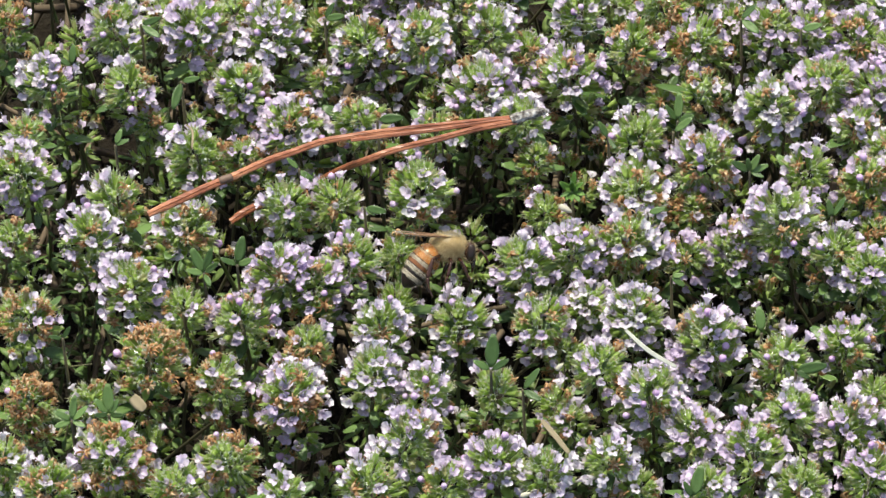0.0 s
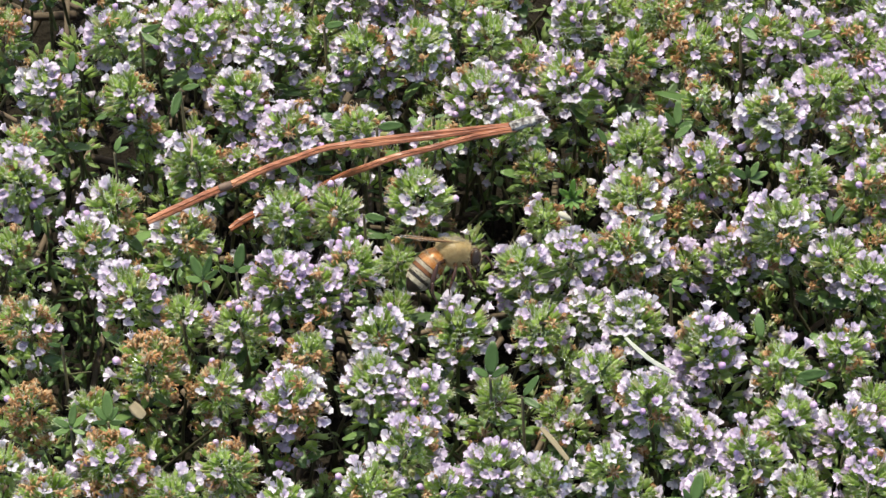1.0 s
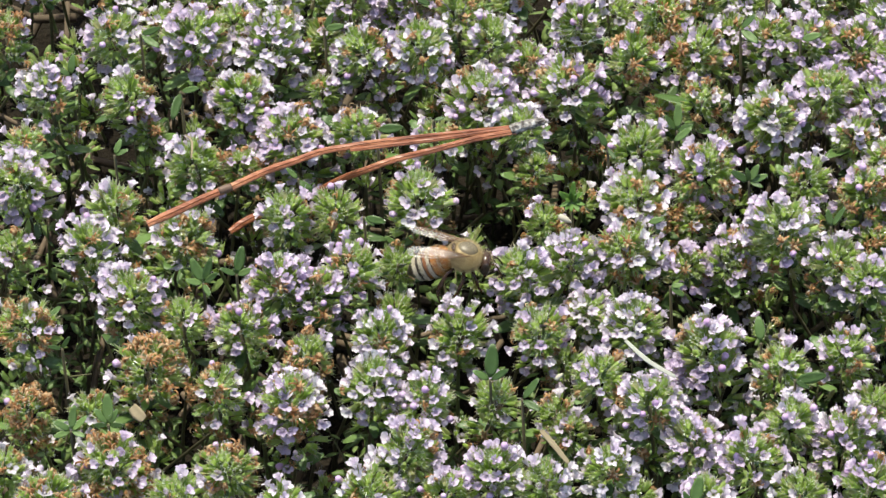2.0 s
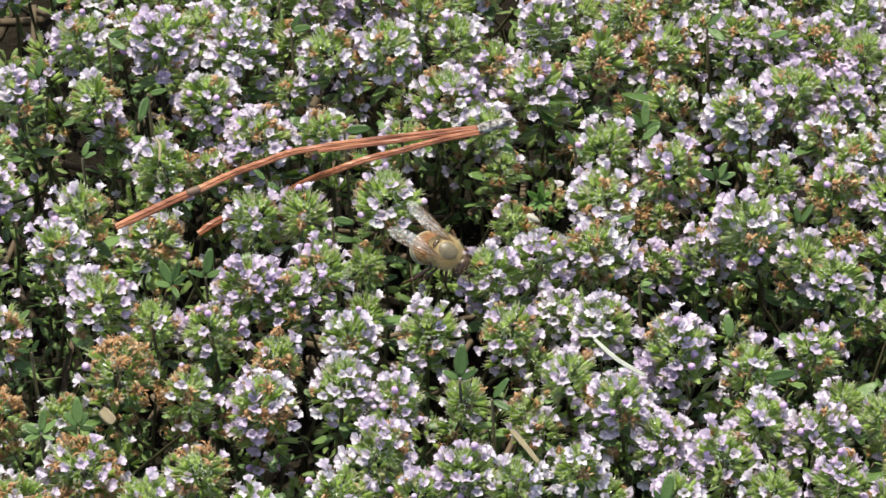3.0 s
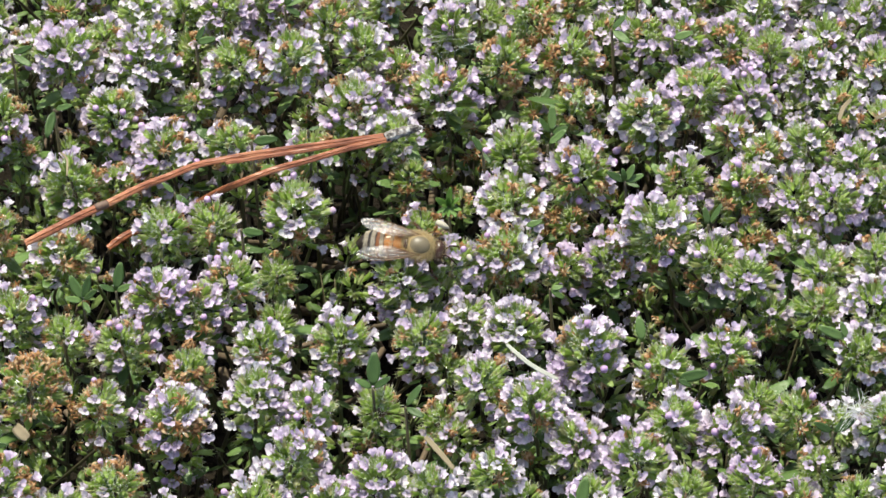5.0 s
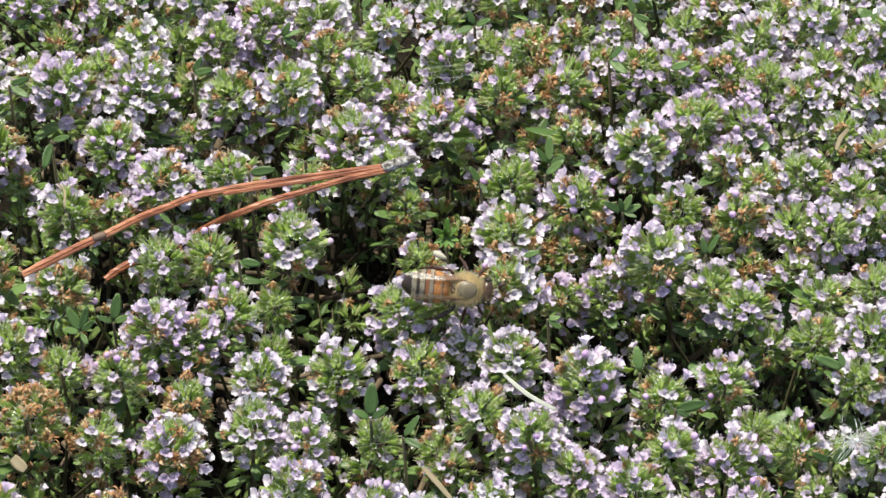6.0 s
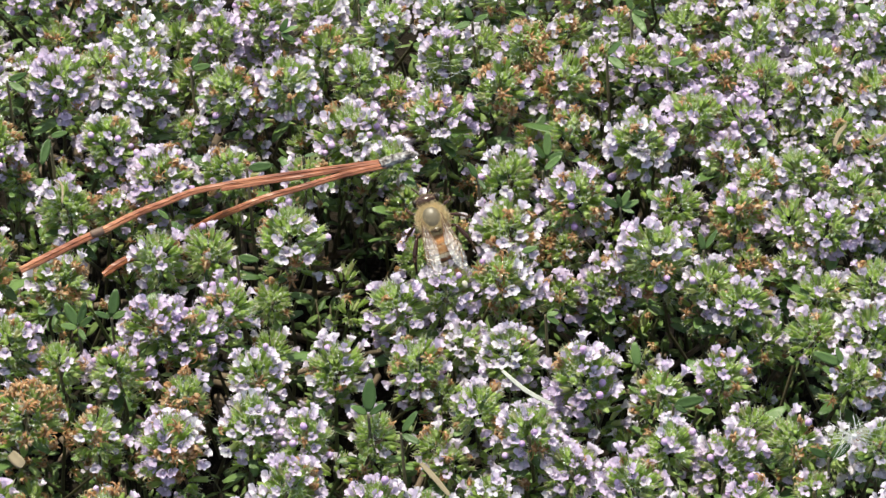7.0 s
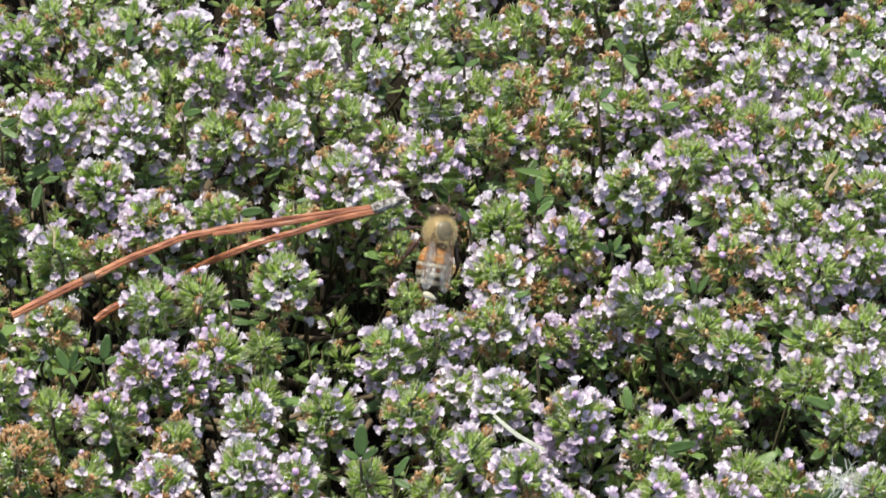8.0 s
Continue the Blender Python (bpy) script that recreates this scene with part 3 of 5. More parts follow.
def thyme_sprig(x, y, radius, bloom, dry, seed, in_view=True):
    """A creeping thyme stem with leaf pairs that ends in one flower head, with a looser whorl below it."""
    r = random.Random(seed)
    dz = r.uniform(-1.2, 1.6) - (4.2 if radius < 3.85 else 0.0)     # small side shoots stay lower
    scale = radius / 4.7
    c = np.array([x, y - dz, CANOPY * 1000 + dz - 1.2]) * MM
    axis = unit([r.uniform(-0.30, 0.30), r.uniform(-0.42, 0.16), 1.0])
    base = np.array([c[0] + r.uniform(-14, 14) * MM, c[1] + r.uniform(-4, 16) * MM, 0.0])
    root = new("thyme_sprig")
    root.location = base
    look_word = "with a round head in full pale lilac bloom" if bloom > 0.75 else ("with a round green head half in lilac bloom" if bloom > 0.35 else "with a hairy green head and few open flowers")
    if dry > 0.55:
        look_word = "with a green head and brown dry flower remains"
    tagged(root, "creeping thyme sprig " + look_word, "plant", "thyme carpet")
    off = c - base
    # stem
    mid = off * 0.5 + np.array([r.uniform(-5, 5), r.uniform(-3, 5), 0]) * MM
    low = off * np.array([0.1, 0.1, 0.0]) - np.array([0, 0, 0.004])
    line = [low, off * 0.25 + np.array([0, 0, 0.001]), mid, off - axis * 9.0 * MM, off - axis * 0.3 * MM]
    p = Pile()
    p.add(tube(line, [0.34 * MM, 0.30 * MM, 0.26 * MM, 0.26 * MM, 0.30 * MM], 5, 0))
    part("stem", p.mesh("stem", [STEM]), root)
    # leaves in pairs below the head
    spin = r.uniform(0, 3.1)
    for pair in range(3):
        at = off - axis * (2.4 + 3.6 * pair) * MM * scale
        for side in (0, 1):
            a = spin + pair * 1.57 + side * math.pi
            way = np.array([math.cos(a), math.sin(a), r.uniform(-0.15, 0.55)])
            m = leaf_frame(at + unit(way) * 0.3 * MM, way, (0, 0, 1) + unit(way) * -0.3, r.uniform(0.75, 1.15) * (1.0 if pair else 1.08), r.uniform(-0.4, 0.4))
            if in_view:
                part("leaf", LEAVES[r.randrange(len(LEAVES))], root, matrix=to_matrix(m))
    # the head: slender calyces that fan out from the top of the stem
    n = int((56 if in_view else 24) * max(0.75, scale ** 1.5))
    p, spots = Pile(), []
    loc = frame_of(axis)
    for i in range(n):
        u = (i + 0.5) / n
        th = math.acos(1 - u * 1.08)
        ph = i * 2.39996 + spin
        lean = th * 0.88
        d = loc[:3, :3] @ np.array([math.sin(lean) * math.cos(ph), math.sin(lean) * math.sin(ph), math.cos(lean)])
        d = unit(d + np.array([r.uniform(-0.16, 0.16), r.uniform(-0.16, 0.16), r.uniform(-0.12, 0.12)]))
        bulge = 1.0 + 0.34 * noise.noise((d[0] * 1.3 + seed * 0.37, d[1] * 1.3, d[2] * 1.3))
        reach = (2.35 * bulge + r.uniform(-0.9, 0.35)) * MM * scale
        at = off + axis * (0.5 - 1.35 * th) * MM * scale + d * reach
        size = scale ** 0.6 * r.uniform(0.68, 0.90)
        p.add(CALYCES[r.randrange(4)], frame_of(d, (0, 0, 1), at, size, r.uniform(-0.3, 0.3)))
        spots.append((d, th, at + d * 1.95 * MM * size))
    for i in range(15):     # a second, looser whorl lower on the stem
        ph = spin + i * 0.4189 + r.uniform(-0.2, 0.2)
        d = unit(loc[:3, :3] @ np.array([math.cos(ph), math.sin(ph), r.uniform(0.0, 0.9)]))
        at = off - axis * (5.2 + r.uniform(-1.0, 2.0)) * MM * scale + d * r.uniform(1.2, 2.2) * MM * scale
        size = scale ** 0.6 * r.uniform(0.68, 0.88)
        p.add(CALYCES[r.randrange(4)], frame_of(d, (0, 0, 1), at, size, r.uniform(-0.3, 0.3)))
        spots.append((d, 0.30, at + d * 1.95 * MM * size))
    for i in range(8):      # bracts
        a = spin + i * 0.8
        d = unit(np.array([math.cos(a), math.sin(a), r.uniform(0.0, 0.5)]))
        p.add(SMALL_LEAVES[r.randrange(3)], leaf_frame(off - axis * r.uniform(1.0, 3.0) * MM * scale + d * 1.2 * MM * scale, d, (0, 0, 1), scale * r.uniform(0.52, 0.80), r.uniform(-0.4, 0.4)))
    head = part("flower_head", p.mesh("flower_head", [CALYX, TEETH, HAIR]), root)
    # flowers: most on the flanks, fewer on the young crown
    far = Pile()
    joined = not in_view or radius < 4.45     # small heads keep their flowers as one mass
    fresh = 1.12 if r.random() < 0.14 else 0.985
    for d, th, tip in spots:
        rim = max(0.28 + 0.72 * min(1.0, th / 0.80), 1.5 * bloom - 0.80)
        tuft = noise.noise((d[0] * 2.1 + seed * 0.71, d[1] * 2.1 + 5.0, d[2] * 2.1))
        lottery = r.random() / max(0.35, 1.0 + 1.1 * tuft)
        if lottery < (0.03 + 0.62 * bloom ** 1.6) * rim:
            kind = r.random() * fresh
            me = FLOWERS[r.randrange(8)] if kind < 0.80 else (SPENT[r.randrange(3)] if kind < 0.91 else BUDS[0])
            face = unit(d + axis * 0.30 + np.array([r.uniform(-0.25, 0.25), r.uniform(-0.30, 0.15), r.uniform(-0.15, 0.2)]))
            size = scale ** 0.4 * r.uniform(0.60, 0.82)
            m = frame_of(face, axis, tip + d * r.uniform(0.2, 0.8) * MM, size, r.uniform(-0.5, 0.5))
            if joined:
                far.add(BLOSSOMS[r.randrange(4)], m)
                continue
            name = "flower" if kind < 0.80 else ("fading_flower" if kind < 0.91 else "flower_bud")
            part(name, me, head, "" if name == "flower" else ("crumpled fading flower" if name == "fading_flower" else "closed mauve bud"), to_matrix(m))
        elif r.random() < (0.05 + dry * 0.38) * max(0.25, 1.0 - 2.0 * tuft):
            k, m = r.randrange(5), frame_of(d, (0, 0, 1), tip + d * 0.15 * MM, scale ** 0.5 * r.uniform(0.80, 1.10), r.uniform(0, 6))
            if joined:
                far.add(DRY[k], m, 3)
            else:
                part("dried_flower", DRIED[k], head, "curled brown dried flower", to_matrix(m))
    if far.n:
        tagged(part("blossom", far.mesh("blossom", [PETAL, STAMEN, BUD, WITHERED]), head), kind="stuff")
    return root


for i, h in enumerate(HEADS):
    thyme_sprig(*h, seed=100 + i)


# the carpet goes on past the clip's view: plainer sprigs, drawn by lot
def carpet_beyond():
    r = random.Random(5)
    placed = [(h[0], h[1]) for h in HEADS]
    done = 0
    for _ in range(6000):
        x, y = r.uniform(-108, 128), r.uniform(-100, 118)
        if math.hypot((x - 10) / 130, (y - 8) / 120) > 1 or done > 55:
            continue
        if all(math.hypot(x - a, y - b) > 10.5 for a, b in placed):
            placed.append((x, y))
            thyme_sprig(x, y, r.uniform(4.2, 5.8), r.uniform(0.2, 0.7), r.uniform(0, 0.4), 2000 + done, False)
            done += 1


carpet_beyond()


def far_carpet():
    """Tiles of coarser thyme round the close-up, each turned another way, so that the carpet reads as a bed."""
    r = random.Random(31)
    p = Pile()
    for _ in range(46):
        x, y = r.uniform(-42, 42) * MM, r.uniform(-42, 42) * MM
        c = np.array([x, y, (45 + r.uniform(-4, 4)) * MM])
        p.add(tube([(x, y, 0), (x, y, 0.043)], 0.4 * MM, 3, 3, False))
        for k in range(15):
            th, ph = math.acos(1 - 1.2 * (k + 0.5) / 15), k * 2.4
            d = np.array([math.sin(th) * math.cos(ph), math.sin(th) * math.sin(ph), math.cos(th)])
            p.add(tube([c + d * 1.2 * MM, c + d * 4.6 * MM], [0.5 * MM, 1.2 * MM], 3, 0, False))
            if k > 3 and r.random() < 0.6:
                p.add(ball(1.2 * MM, 1.2 * MM, 0.8 * MM, 2, 4, c + d * 5.2 * MM, 1))
    diamond = (np.array([(0, 0, 0), (0.9, 2.2, 0.3), (0, 4.6, 0.2), (-0.9, 2.2, 0.3)]) * MM, [(0, 1, 2), (0, 2, 3)], [2, 2])
    for _ in range(420):
        a = r.uniform(0, 6.28)
        q = np.array([r.uniform(-43, 43), r.uniform(-43, 43), r.uniform(12, 42)]) * MM
        p.add(diamond, leaf_frame(q, (math.cos(a), math.sin(a), r.uniform(0, 0.8)), (0, 0, 1), 1.4))
    me = p.mesh("thyme_bed", [CALYX, PETAL, SHADE_LEAF, STEM])
    for i in range(-4, 5):
        for k in range(-4, 5):
            x, y = 10 + i * 78 + r.uniform(-9, 9), 8 + k * 78 + r.uniform(-9, 9)
            if max(abs(i), abs(k)) < 2 or math.hypot(i, k) > r.uniform(3.4, 4.4):
                continue
            ob = tagged(new("thyme_bed", me), "wide bed of low lilac-flowering creeping thyme", "plant", kind="stuff")
            ob.matrix_basis = pose(x * MM, y * MM, 0, 0, 0, 90 * r.randrange(4) + r.uniform(-12, 12))


far_carpet()


def undergrowth():
    """Leafy barren shoots and creeping woody stems below the heads."""
    r = random.Random(11)
    p = Pile()
    for _ in range(1380):
        x, y = r.uniform(-95, 115), r.uniform(-85, 105)
        if math.hypot((x - 10) / 118, (y - 8) / 108) > 1:
            continue
        h0, h1 = r.uniform(6, 16), r.uniform(17, 35)
        if in_gap(x, y, h1, 2.0):
            h0, h1 = h0 * 0.6, min(h1, 16)
        a = r.uniform(0, 6.28)
        lean = r.uniform(0, 9)
        b = np.array([x, y, h0]) * MM
        e = np.array([x + lean * math.cos(a), y + lean * math.sin(a), h1]) * MM
        bow = np.array([r.uniform(-2.5, 2.5), r.uniform(-2.5, 2.5), 0]) * MM
        p.add(tube([b, (b + e) / 2 + bow, e], [0.30 * MM, 0.26 * MM, 0.08 * MM], 4, 1))
        n = r.randrange(4, 6)
        for i in range(n):
            u = 0.25 + 0.75 * (i + 0.5) / n
            q = b + (e - b) * u + bow * (1 - abs(2 * u - 1))
            for side in (0, 1):
                w = a + i * 1.57 + side * math.pi + r.uniform(-0.3, 0.3)
                way = np.array([math.cos(w), math.sin(w), r.uniform(-0.1, 0.9)])
                p.add(SMALL_LEAVES[r.randrange(3)], leaf_frame(q, way, (0, 0, 1), r.uniform(0.50, 0.90), r.uniform(-0.6, 0.6)))
    tops, low = [(h[0], h[1]) for h in HEADS], 0
    for _ in range(6000):   # low side whorls that never reach the light
        x, y, z = r.uniform(-62, 86), r.uniform(-55, 80), r.uniform(32, 41)
        lift = z - 48.8     # where the whorl shows among the heads, seen along the slope
        if low >= 150 or in_gap(x, y, z, 1.0) or min(math.hypot(x - a, (y + lift - b) * 0.8) for a, b in tops) < 4.6:
            continue
        low += 1
        tops.append((x, y + lift))
        ctr, axis = np.array([x, y, z]) * MM, unit([r.uniform(-0.4, 0.4), r.uniform(-0.6, 0.3), 1.0])
        loc = frame_of(axis)
        p.add(tube([ctr - axis * 14 * MM, ctr], 0.28 * MM, 4, 1, False))
        for i in range(13):
            a, c = i * 2.4, r.uniform(0.15, 1.3)
            d = loc[:3, :3] @ np.array([math.sin(c) * math.cos(a), math.sin(c) * math.sin(a), math.cos(c)])
            size = r.uniform(0.6, 0.85)
            at = ctr + d * r.uniform(0.8, 2.2) * MM - axis * c * 1.5 * MM
            q, f_, m_ = CALYCES[r.randrange(4)]
            p.add((q, f_, [(6, 6, 2)[k] for k in m_]), frame_of(d, (0, 0, 1), at, size))
            if r.random() < 0.16:
                p.add(BLOSSOMS[r.randrange(4)], frame_of(unit(d + axis * 0.3), axis, at + d * 2.3 * MM * size, r.uniform(0.55, 0.72), r.uniform(-0.5, 0.5)), 4)
            elif r.random() < 0.18:
                p.add(DRY[r.randrange(5)], frame_of(d, (0, 0, 1), at + d * 2.0 * MM * size, 0.8, r.uniform(0, 6)), 5)
    for _ in range(170):    # stray blossoms and dry remains deep between the heads
        x, y = r.uniform(-75, 95), r.uniform(-60, 85)
        d = unit(np.array([r.uniform(-0.7, 0.7), r.uniform(-0.9, 0.3), 1.0]))
        at = np.array([x, y, r.uniform(28, 38)]) * MM
        if in_gap(x, y, 33):
            continue
        if r.random() < 0.62:
            p.add(BLOSSOMS[r.randrange(4)], frame_of(d, (0, 0, 1), at, r.uniform(0.55, 0.75), r.uniform(0, 6)), 4)
        else:
            p.add(DRY[r.randrange(5)], frame_of(d, (0, 0, 1), at, r.uniform(0.5, 0.75), r.uniform(0, 6)), 5)
    for _ in range(160):
        x, y, a = r.uniform(-90, 110), r.uniform(-80, 100), r.uniform(0, 6.28)
        l = r.uniform(15, 40)
        pts = [np.array([x + math.cos(a) * l * s + r.uniform(-1, 1), y + math.sin(a) * l * s + r.uniform(-1, 1), 3 + 14 * s * s + r.uniform(0, 3)]) * MM for s in (0, 0.25, 0.5, 0.75, 1)]
        p.add(tube(pts, [0.8 * MM, 0.7 * MM, 0.6 * MM, 0.5 * MM, 0.4 * MM], 5, 3))
    tagged(new("thyme_undergrowth", p.mesh("thyme_undergrowth", [SHADE_LEAF, STEM, HAIR, BARK, PETAL, WITHERED, CALYX])), "dense dark green leafy thyme shoots and woody stems", "plant", kind="stuff")


undergrowth()


def leafy_shoot(x, y, z, leaves, label="short barren thyme shoot with oval green leaves", shapes=LEAVES):
    """A barren shoot. leaves: bearing on the sunny slope in degrees, size, nod out of the slope."""
    r = random.Random(int(x * 37 + y * 91))
    root = new("thyme_shoot")
    root.location = Vector((x, y, 0)) * MM
    tagged(root, label, "plant", "thyme carpet")
    top = np.array([0, 0, z]) * MM
    p = Pile()
    p.add(tube([(0.002, 0.003, 0.0), (0.001, 0.002, z * 0.5 * MM), top], [0.38 * MM, 0.33 * MM, 0.22 * MM], 6, 0))
    part("stem", p.mesh("stem", [STEM]), root)
    s = math.sqrt(0.5)
    right, up, out = np.array([1.0, 0, 0]), np.array([0, s, s]), np.array([0, -s, s])
    for bearing, size, nod in leaves:
        a = radians(bearing)
        way = unit(right * math.cos(a) + up * math.sin(a) + out * nod)
        face = out * 0.8 + np.array([0, 0, 0.5]) + np.array([r.uniform(-.3, .3), 0, 0])
        part("leaf", shapes[r.randrange(3)], root, matrix=to_matrix(leaf_frame(top, way, face, size * 0.8, r.uniform(-0.5, 0.5))))


leafy_shoot(*(-9.4, 22.9, 53.2), [(5, 1.0, 0.1)], "single oval green thyme leaf on a thin stem")
leafy_shoot(*(-11.1, 6.2, 52.1), [(-12, 1.0, 0.2), (-40, 0.5, 0)])
leafy_shoot(*(-37.7, 32.3, 51.8), [(-108, 1.25, 0.2), (12, 0.85, 0.3)])
leafy_shoot(*(-43.9, 44.7, 51.4), [(20, 0.9, 0.1), (-35, 1.0, 0.1)])
leafy_shoot(*(-53.7, 36.7, 50.7), [(86, 1.0, 0.1), (150, 0.7, 0.2)])
leafy_shoot(*(-1.3, 25.3, 52.8), [(15, 0.55, 0.2)])
leafy_shoot(*(-46.8, 19.5, 51.4), [(70, 0.8, 0.1), (25, 0.7, 0.3)])
leafy_shoot(*(-33.5, -6.7, 51.8), [(115, 1.05, 0.1), (75, 1.1, 0.1), (40, 0.8, 0.3), (170, 0.7, 0.3), (-60, 0.6, 0.5)])
leafy_shoot(*(-28.9, -4.3, 51.1), [(80, 1.1, 0.1), (160, 0.7, 0.3), (20, 0.7, 0.3)])
leafy_shoot(*(-51.0, -35.2, 51.8), [(85, 1.05, 0.1), (150, 0.9, 0.2), (40, 0.8, 0.2), (200, 0.8, 0.4), (-20, 0.7, 0.4)])
leafy_shoot(*(-45.9, -34.1, 51.8), [(92, 1.15, 0.05), (60, 0.8, 0.2), (130, 0.95, 0.1), (0, 0.7, 0.4), (180, 0.7, 0.5)])
leafy_shoot(*(-53.0, -17.0, 49.3), [(60, 0.6, 0.2), (170, 0.6, 0.2)])
leafy_shoot(*(33.6, 24.5, 51.4), [(84, 1.2, 0.1), (130, 0.8, 0.3), (20, 0.7, 0.3)])
leafy_shoot(*(18.3, 9.2, 52.4), [(90, 0.60, 0.9), (40, 0.70, 0.6), (145, 0.70, 0.6), (-20, 0.62, 0.4), (205, 0.62, 0.4), (-90, 0.50, 0.7), (65, 0.50, 1.3), (115, 0.50, 1.3), (10, 0.42, 1.2), (170, 0.42, 1.2), (80, 0.80, 0.4), (-55, 0.55, 0.5), (235, 0.55, 0.5)], "bright green rosette of young thyme leaves", YOUNG_LEAVES)
leafy_shoot(*(23.6, 20.0, 52.5), [(125, 0.8, 0.5), (-60, 0.6, 0.2)])
leafy_shoot(*(32.9, 21.1, 52.5), [(35, 1.0, 0.1)])
leafy_shoot(*(48.7, -26.5, 52.8), [(10, 1.15, 0.1), (-30, 0.7, 0.1)], "single oval green thyme leaf on a thin stem")
leafy_shoot(*(44.3, -18.0, 51.4), [(95, 1.2, 0.0)])
leafy_shoot(*(6.6, -26.5, 52.8), [(86, 1.35, 0.1), (30, 0.9, 0.3), (150, 0.9, 0.3)])
leafy_shoot(*(11.0, -29.3, 51.8), [(50, 1.0, 0.1), (-30, 0.8, 0.3)])
leafy_shoot(*(43.6, 13.4, 52.1), [(20, 0.9, 0.3), (60, 0.8, 0.4), (150, 0.8, 0.2), (-20, 0.7, 0.4), (100, 0.7, 0.6)])
leafy_shoot(*(54.9, 4.6, 51.8), [(50, 1.0, 0.1), (100, 0.7, 0.3)])
leafy_shoot(*(28.9, 4.0, 53.2), [(15, 0.8, 0.2)])
leafy_shoot(*(32.1, -4.1, 48.6), [(-35, 0.75, 0.1), (10, 0.6, 0.2)])
leafy_shoot(*(34.0, -49.2, 51.4), [(75, 1.2, 0.1), (120, 0.8, 0.2)])
leafy_shoot(*(43.3, 45.2, 52.1), [(-40, 0.9, 0.2), (40, 0.8, 0.2)])
leafy_shoot(*(51.9, 42.1, 52.8), [(15, 1.0, 0.2)])
leafy_shoot(*(-20.5, 15.4, 50.7), [(-50, 1.1, 0.0), (140, 0.7, 0.2)])
leafy_shoot(*(-17.2, 45.9, 51.4), [(10, 0.8, 0.2), (60, 0.8, 0.1)])
leafy_shoot(*(72.8, -19.2, 52.1), [(155, 1.3, 0.1), (110, 0.7, 0.2)])
leafy_shoot(*(47.4, 55.0, 51.8), [(-60, 1.2, 0.2), (-20, 0.8, 0.3), (100, 0.7, 0.2)])
leafy_shoot(*(-25.2, 60.8, 51.4), [(75, 1.1, 0.1), (30, 0.9, 0.1)])
leafy_shoot(*(69.5, -36.7, 51.8), [(30, 1.0, 0.2), (150, 0.8, 0.2)])
leafy_shoot(*(-4.1, 53.0, 51.4), [(20, 0.9, 0.2), (60, 0.8, 0.3), (-30, 0.7, 0.2)])
leafy_shoot(*(7.6, 59.2, 50.7), [(50, 0.9, 0.2), (-40, 0.9, 0.3)])
leafy_shoot(*(24.1, 54.1, 51.4), [(110, 0.8, 0.3), (200, 0.8, 0.3), (20, 0.7, 0.3)])


# ---------------------------------------------------------------- pine needles
def smooth_line(pts, n):
    pts = np.asarray(pts, float)
    k = np.linspace(0, len(pts) - 1, n)
    i = np.clip(k.astype(int), 0, len(pts) - 2)
    t = (k - i)[:, None]
    p0, p1, p2, p3 = pts[np.maximum(i - 1, 0)], pts[i], pts[i + 1], pts[np.minimum(i + 2, len(pts) - 1)]
    return 0.5 * (2 * p1 + (p2 - p0) * t + (2 * p0 - 5 * p1 + 4 * p2 - p3) * t ** 2 + (3 * p1 - p0 - 3 * p2 + p3) * t ** 3)


